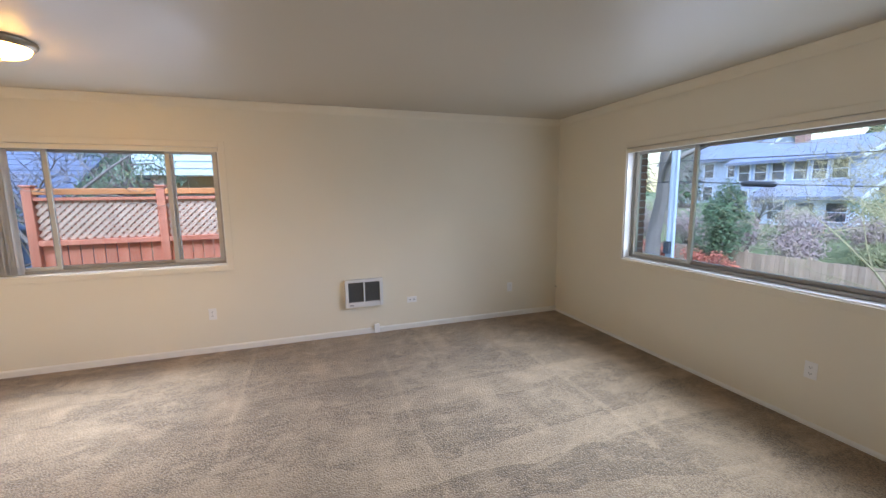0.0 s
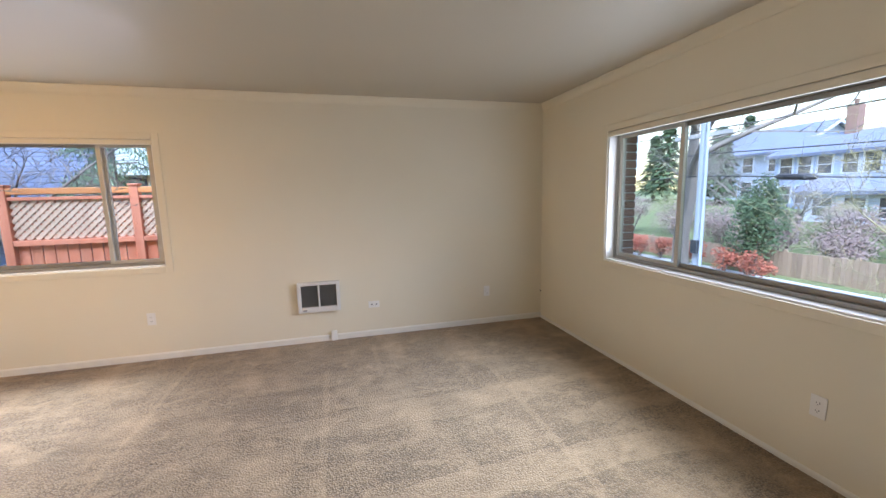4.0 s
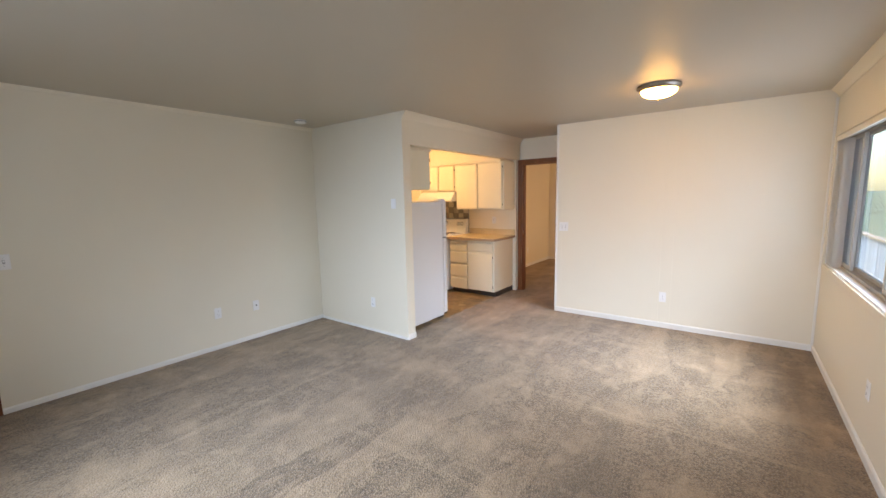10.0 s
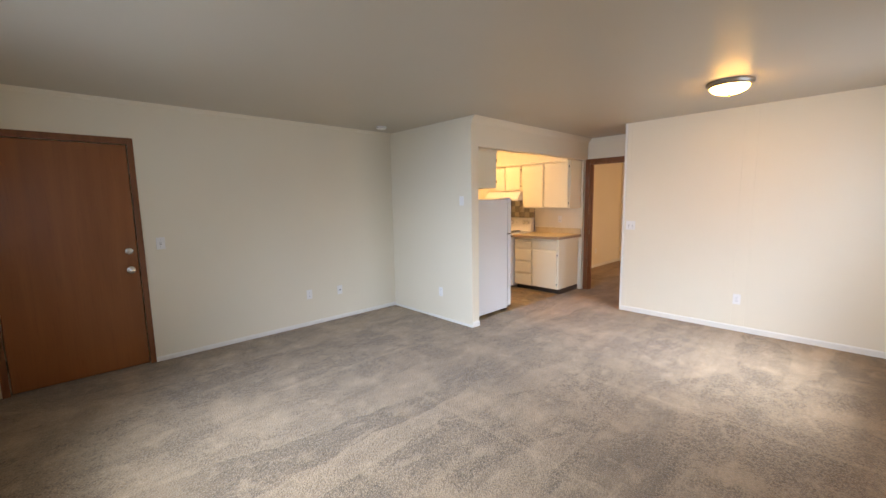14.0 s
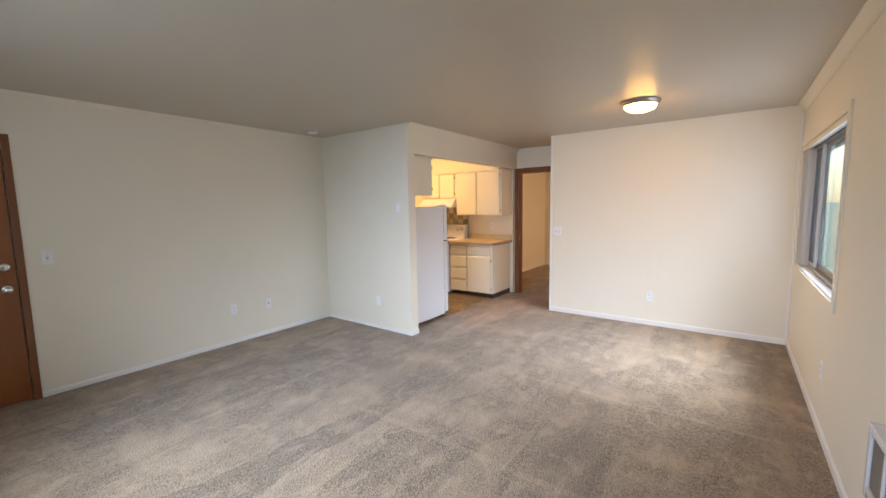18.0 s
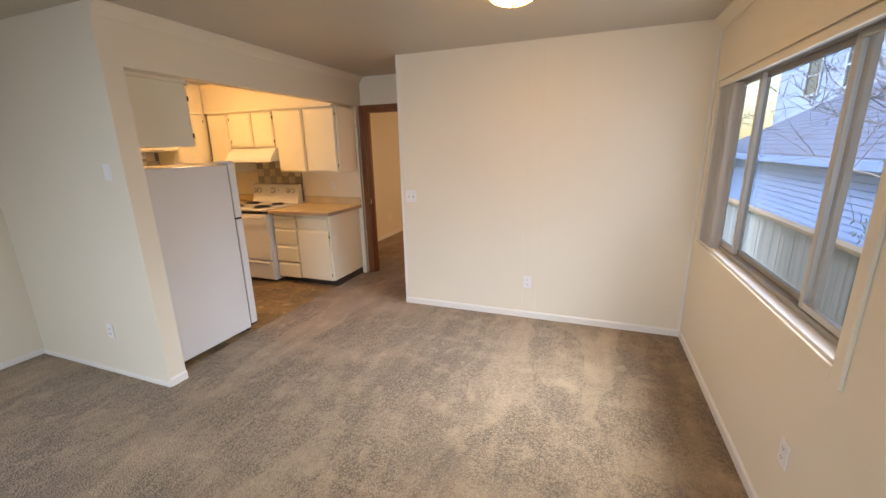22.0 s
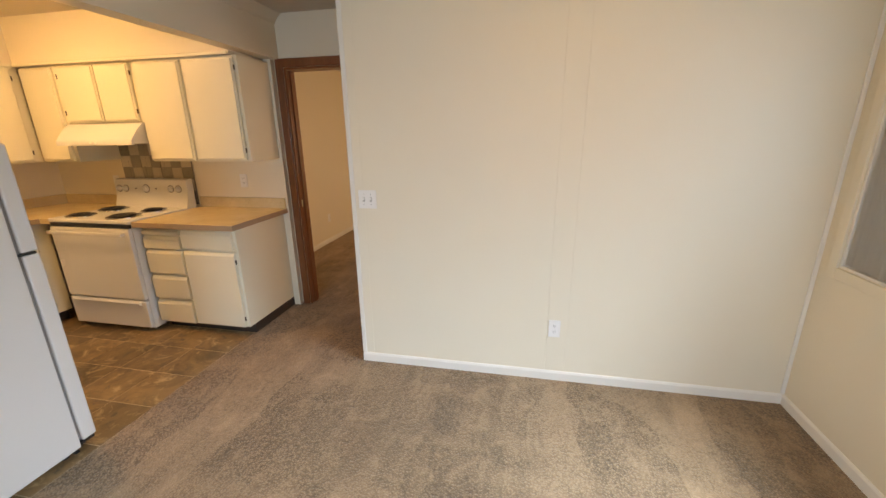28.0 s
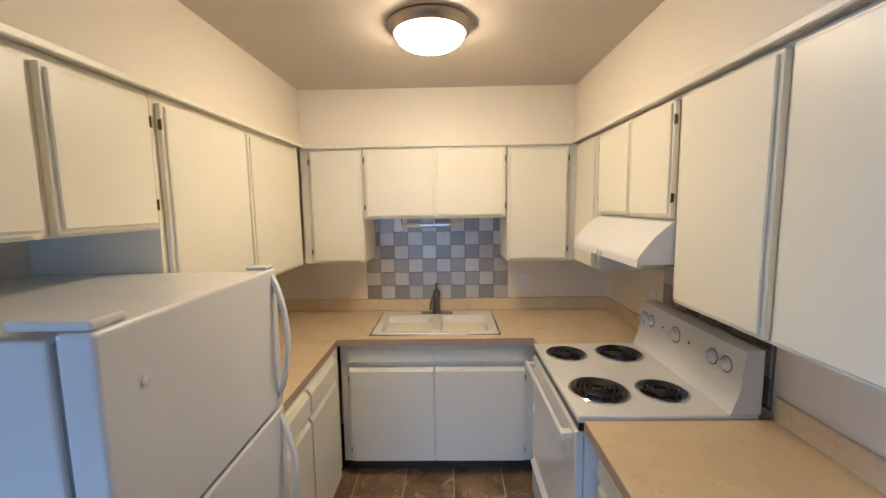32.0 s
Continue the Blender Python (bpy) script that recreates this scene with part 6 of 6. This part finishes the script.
for k, (x, y, sx, sz, mat) in enumerate(((22.0, 12.5, 1.5, 1.3, RUSSET), (22.5, 9.8, 1.6, 1.1, BUSHLEAF), (23.5, 7.2, 1.8, 1.3, BUSHLEAF), (22.2, 4.6, 1.5, 1.1, RUSSET), (23.0, 15.5, 1.8, 1.5, RUSSET), (26.0, 11.0, 2.0, 1.6, BUSHLEAF), (26.5, 6.0, 2.2, 1.6, BUSHLEAF), (24.5, 2.0, 2.0, 1.4, EVERGREEN), (25.0, 19.0, 2.2, 1.8, EVERGREEN), (24.0, 10.8, 1.8, 1.5, RUSSET), (25.5, 13.8, 1.9, 1.5, RUSSET), (22.6, 6.4, 1.7, 1.4, BUSHLEAF), (28.0, 16.2, 1.9, 1.2, BUSHLEAF), (29.0, 12.5, 2.0, 1.5, EVERGREEN), (27.0, 8.2, 2.0, 1.9, BUSHLEAF), (22.4, 18.2, 1.9, 1.7, RUSSET), (23.2, 21.6, 2.1, 1.8, RUSSET), (25.5, 24.5, 2.3, 2.0, BUSHLEAF), (24.5, 27.5, 2.4, 2.0, RUSSET))):
    shrub("garden_shrub", x, y, (sx, sx, sz), 3600, 0.062, mat, {"RUSSET": "russet bare-twigged garden shrub"}.get(mat.name, "garden shrub in the yard behind the cedar fence"), 60 + k)
for k, (x, y, n, mat) in enumerate(((12.8, 4.0, 5.2, MOSSBARK), (14.2, 1.2, 6.0, MOSSBARK), (9.0, -8.9, 7.5, MOSSBARK), (8.4, -12.2, 6.5, BARK), (9.6, -17.0, 8.0, MOSSBARK), (18.2, -9.0, 8.0, BARK), (18.4, -16.5, 8.5, BARK), (21.0, -4.0, 7.0, MOSSBARK), (28, 3.0, 8.0, BARK), (7.6, -15.0, 7.0, MOSSBARK))):
    if k > 1:
        stems = [((x, y, LOW - 0.05), V((0.03, 0.02, 1)), n * 0.34, 0.13)] + [((x, y, LOW + n * 0.16 + 0.2 * j), V((math.cos(j * 2.1) * 0.8, math.sin(j * 2.1) * 0.8, 1)), n * 0.52, 0.052) for j in range(5)]
    else:
        stems = [((x, y, rise(x, y) - 0.05), V((math.cos(j * 1.9) * 0.7, math.sin(j * 1.9) * 0.7, 1)), n * 0.88, 0.038) for j in range(6)]
    bare_tree("bare_tree", (x, y, LOW), stems, mat, "mossy bare tree with fine twigs on the verge", 80 + k, 4 if k < 4 else 3, 5 if k < 4 else 6, -0.01)
hd = thing("hedge", (8.6, -4.5, LOW), "clipped brown-green hedge along the verge", "hedge")
bm = boxes((8.25, 8.95, -22.0, 3.5, LOW, LOW + 0.75), bevel=0.12, seg=2)
part("core", bm, BARK, hd)
bm = bmesh.new()
rng = random.Random(9)
for _ in range(15000):
    p = V((8.6 + rng.choice((-1, 1)) * rng.uniform(0.30, 0.48), rng.uniform(-22, 3.5), LOW + rng.uniform(0.05, 0.9))) if rng.random() < 0.5 else V((8.6 + rng.uniform(-0.42, 0.42), rng.uniform(-22, 3.5), LOW + 0.75 + rng.uniform(-0.05, 0.14)))
    a = V((rng.uniform(-1, 1), rng.uniform(-1, 1), rng.uniform(-1, 1))).normalized()
    b = a.orthogonal()
    s = rng.uniform(0.03, 0.06)
    bm.faces.new([bm.verts.new(p + v) for v in (-a * s, b * s * 0.5, a * s, -b * s * 0.5)])
part("foliage", bm, HEDGELEAF, hd)

gable_house("pale_house", 34, 43, 16.2, 23.8, -0.6, 3.7, 5.2, "y", PALEHOUSE, ROOFGREY, "big pale blue two-storey house on the slope across the street",
            [("y", 34, -1, y, z, 0.8, 1.2) for y in (17.0, 18.1, 19.2, 20.6, 21.8, 23.0) for z in (0.3, 2.35)], (38, 21.5, 7.2))
gable_house("porch_house", 30.8, 33.8, 14.6, 19.6, -1.0, 1.15, 1.9, "y", WHITEPAINT, ROOFGREY, "white house wing with a porch across the street", [("y", 30.8, -1, y, -0.35, 1.0, 1.1) for y in (15.4, 17.0, 18.6)])
gable_house("blue_gable_house", 37, 43, 12.2, 16.1, -0.4, 2.6, 4.6, "x", BLUESIDE, ROOFGREY, "blue gabled house with white window trim across the street", [("y", 37, -1, 13.2, 0.6, 0.8, 1.2), ("y", 37, -1, 15.0, 0.6, 0.8, 1.2), ("y", 37, -1, 14.15, 2.7, 0.6, 1.0)])
gable_house("grey_house", 42, 52, 28.0, 38.0, -0.2, 4.8, 7.4, "y", GREYHOUSE, ROOFGREY, "grey two-storey house behind the street tree", [("y", 42, -1, y, z, 1.0, 1.4) for y in (29.5, 32.0, 34.5, 36.8) for z in (0.6, 3.0)])
gable_house("grey_house", 38, 46, 5.0, 11.5, -0.2, 3.4, 4.7, "y", GREYHOUSE, ROOFGREY, "grey gabled house among the trees across the street", [("y", 38, -1, y, z, 0.9, 1.3) for y in (6.3, 8.3, 10.3) for z in (0.4, 2.2)])
for k, (x, y, n, mat) in enumerate(((27.5, 21.5, 6.5, BARK), (29.0, 25.5, 7.5, BARK), (26.5, 17.0, 4.2, BARK), (27.0, 10.0, 5.5, MOSSBARK), (24.5, 7.6, 5.0, MOSSBARK))):
    base = rise(x, y)
    bare_tree("bare_tree", (x, y, base), [((x, y, base - 0.05), V((0.05 * math.cos(k), 0.05 * math.sin(k), 1)), n * 0.5, 0.10)] + [((x, y, base + n * 0.12 * (1 + j % 3)), V((math.cos(j * 1.7 + k), math.sin(j * 1.7 + k), 1.1)), n * 0.55, 0.045) for j in range(6)], mat, "small bare tree in a garden across the street", 140 + k, 3, 6)
gable_house("grey_house", 36, 46, -6, 3, -0.2, 5.5, 8.2, "y", GREYHOUSE, ROOFGREY, "grey gabled house behind bare trees", [("y", 36, -1, y, z, 1.1, 1.5) for y in (-4, -1, 1.5) for z in (1.2, 4.0)])
for k, (x, y, h, r) in enumerate(((52, 23.5, 7.6, 2.2), (54, 25.2, 7.0, 2.0), (50, 15.5, 8.0, 2.3), (49, 13.0, 9.0, 2.6), (47, 8.5, 9.5, 3.0), (47, 3, 11, 3.4), (56, 43, 11, 3.0), (54, 31, 8.5, 2.6), (38, 38, 9.0, 2.6), (40, 42, 8.0, 2.4), (36, 30, 7.0, 2.0))):
    rng = random.Random(200 + k)
    t = thing("fir_tree", (x, y, 0), "dark distant fir on the skyline", "tree", "distant firs")
    part("trunk", tube(bmesh.new(), [(x, y, -0.5), (x, y, h)], [0.3, 0.05], 6), BARK, t)
    bm = bmesh.new()
    for _ in range(1500):
        f = rng.uniform(0.05, 1.0)
        a, q = rng.uniform(0, 6.283), r * (1.05 - f) * rng.uniform(0.3, 1.0)
        p = V((x + math.cos(a) * q, y + math.sin(a) * q, h * 0.12 + h * 0.9 * f - q * 0.25))
        d = V((math.cos(a), math.sin(a), -0.5)).normalized()
        b = V((-math.sin(a), math.cos(a), 0))
        s = rng.uniform(0.35, 0.8)
        bm.faces.new([bm.verts.new(p + v) for v in (V((0, 0, 0)), d * s * 0.5 + b * s * 0.3, d * s, d * s * 0.5 - b * s * 0.3)])
    part("crown", bm, EVERGREEN, t)


# ---- tiles, last ----
T = 0.3045
def tile_mesh(sx, sy):
    return mesh_of("tile", boxes((-sx / 2, sx / 2, -sy / 2, sy / 2, -0.008, 0.0), bevel=0.0012, seg=1), SLATE)


full = tile_mesh(T - 0.006, T - 0.006)
for i in range(-5, 6):
    for k in range(-4, 7):
        x0, x1 = max(-1.428 + i * T, XK), min(-1.428 + (i + 1) * T, XNW)
        y0, y1 = max(0.035 + k * T, YK), min(0.035 + (k + 1) * T, 1.558)
        if x1 - x0 < 0.03 or y1 - y0 < 0.03:
            continue
        whole = x1 - x0 > T - 0.001 and y1 - y0 > T - 0.001
        ob = new("tile", full if whole else tile_mesh(x1 - x0 - 0.006, y1 - y0 - 0.006))
        ob.location = ((x0 + x1) / 2, (y0 + y1) / 2, 0.0)
        ob.parent = kfloor

# brushed metal squares behind the sink and the range
SQ = 0.1057
def metal_tile(name, lo, hi):
    m, t, p = nodes_of(name)
    info = t.nodes.new("ShaderNodeObjectInfo")
    v = position(t, (1, 1, 1))
    brush = noise_of(t, position(t, (160, 160, 3)), 1, 3)
    a = blend(t, info.outputs["Random"], lo, hi)
    t.links.new(blend(t, span(t, brush, 0.3, 0.7, 0, 0.25), a, [c * 0.8 for c in lo]), p.inputs["Base Color"])
    p.inputs["Metallic"].default_value = 0.65
    t.links.new(span(t, brush, 0.3, 0.7, 0.26, 0.42), p.inputs["Roughness"])
    bump_of(t, p, brush, 0.1, 0.0004)
    return m


PALE, GREY = metal_tile("pale_brushed_metal", (0.56, 0.53, 0.46), (0.72, 0.68, 0.60)), metal_tile("grey_brushed_metal", (0.33, 0.31, 0.27), (0.44, 0.415, 0.365))
shapes = {}
for way in ("x", "y"):
    for mat in (PALE, GREY):
        h = (SQ - 0.003) / 2
        b = (-h, h, 0, 0.006, -h, h) if way == "x" else (0, 0.006, -h, h, -h, h)
        shapes[way, mat] = mesh_of("tile", boxes(b, bevel=0.001, seg=1), mat)
spl = thing("tile_backsplash", (-1.32, YK, 1.005), "checkered pale and grey brushed metal tile backsplash behind the sink", "backsplash", "metal backsplashes")
part("backing", boxes((-1.852, -0.793, YK + 0.0005, YK + 0.003, 1.0045, 1.6105)), GASKET, spl)
rng = random.Random(11)
for i in range(10):
    for k in range(6):
        ob = new("tile", shapes["x", PALE if (i + k) % 2 else GREY])
        ob.parent = spl
        ob.location = Vector((-0.793 - SQ * (i + 0.5), YK + 0.003, 1.005 + SQ * (k + 0.5) * 0.955)) - Vector((-1.32, YK, 1.005))
        ob.scale = (1, 1, 0.955)
spl = thing("tile_backsplash", (XKW, 0.36, 1.005), "checkered grey metal tile panel behind the range", "backsplash", "metal backsplashes")
part("backing", boxes((XKW + 0.0005, XKW + 0.003, -0.02, 0.735, 0.93, 1.478)), GASKET, spl)
for i in range(7):
    for k in range(5):
        ob = new("tile", shapes["y", PALE if (i + k) % 2 else GREY])
        ob.parent = spl
        ob.location = Vector((XKW + 0.003, -0.012 + SQ * (i + 0.5), 0.945 + SQ * (k + 0.5))) - Vector((XKW, 0.36, 1.005))
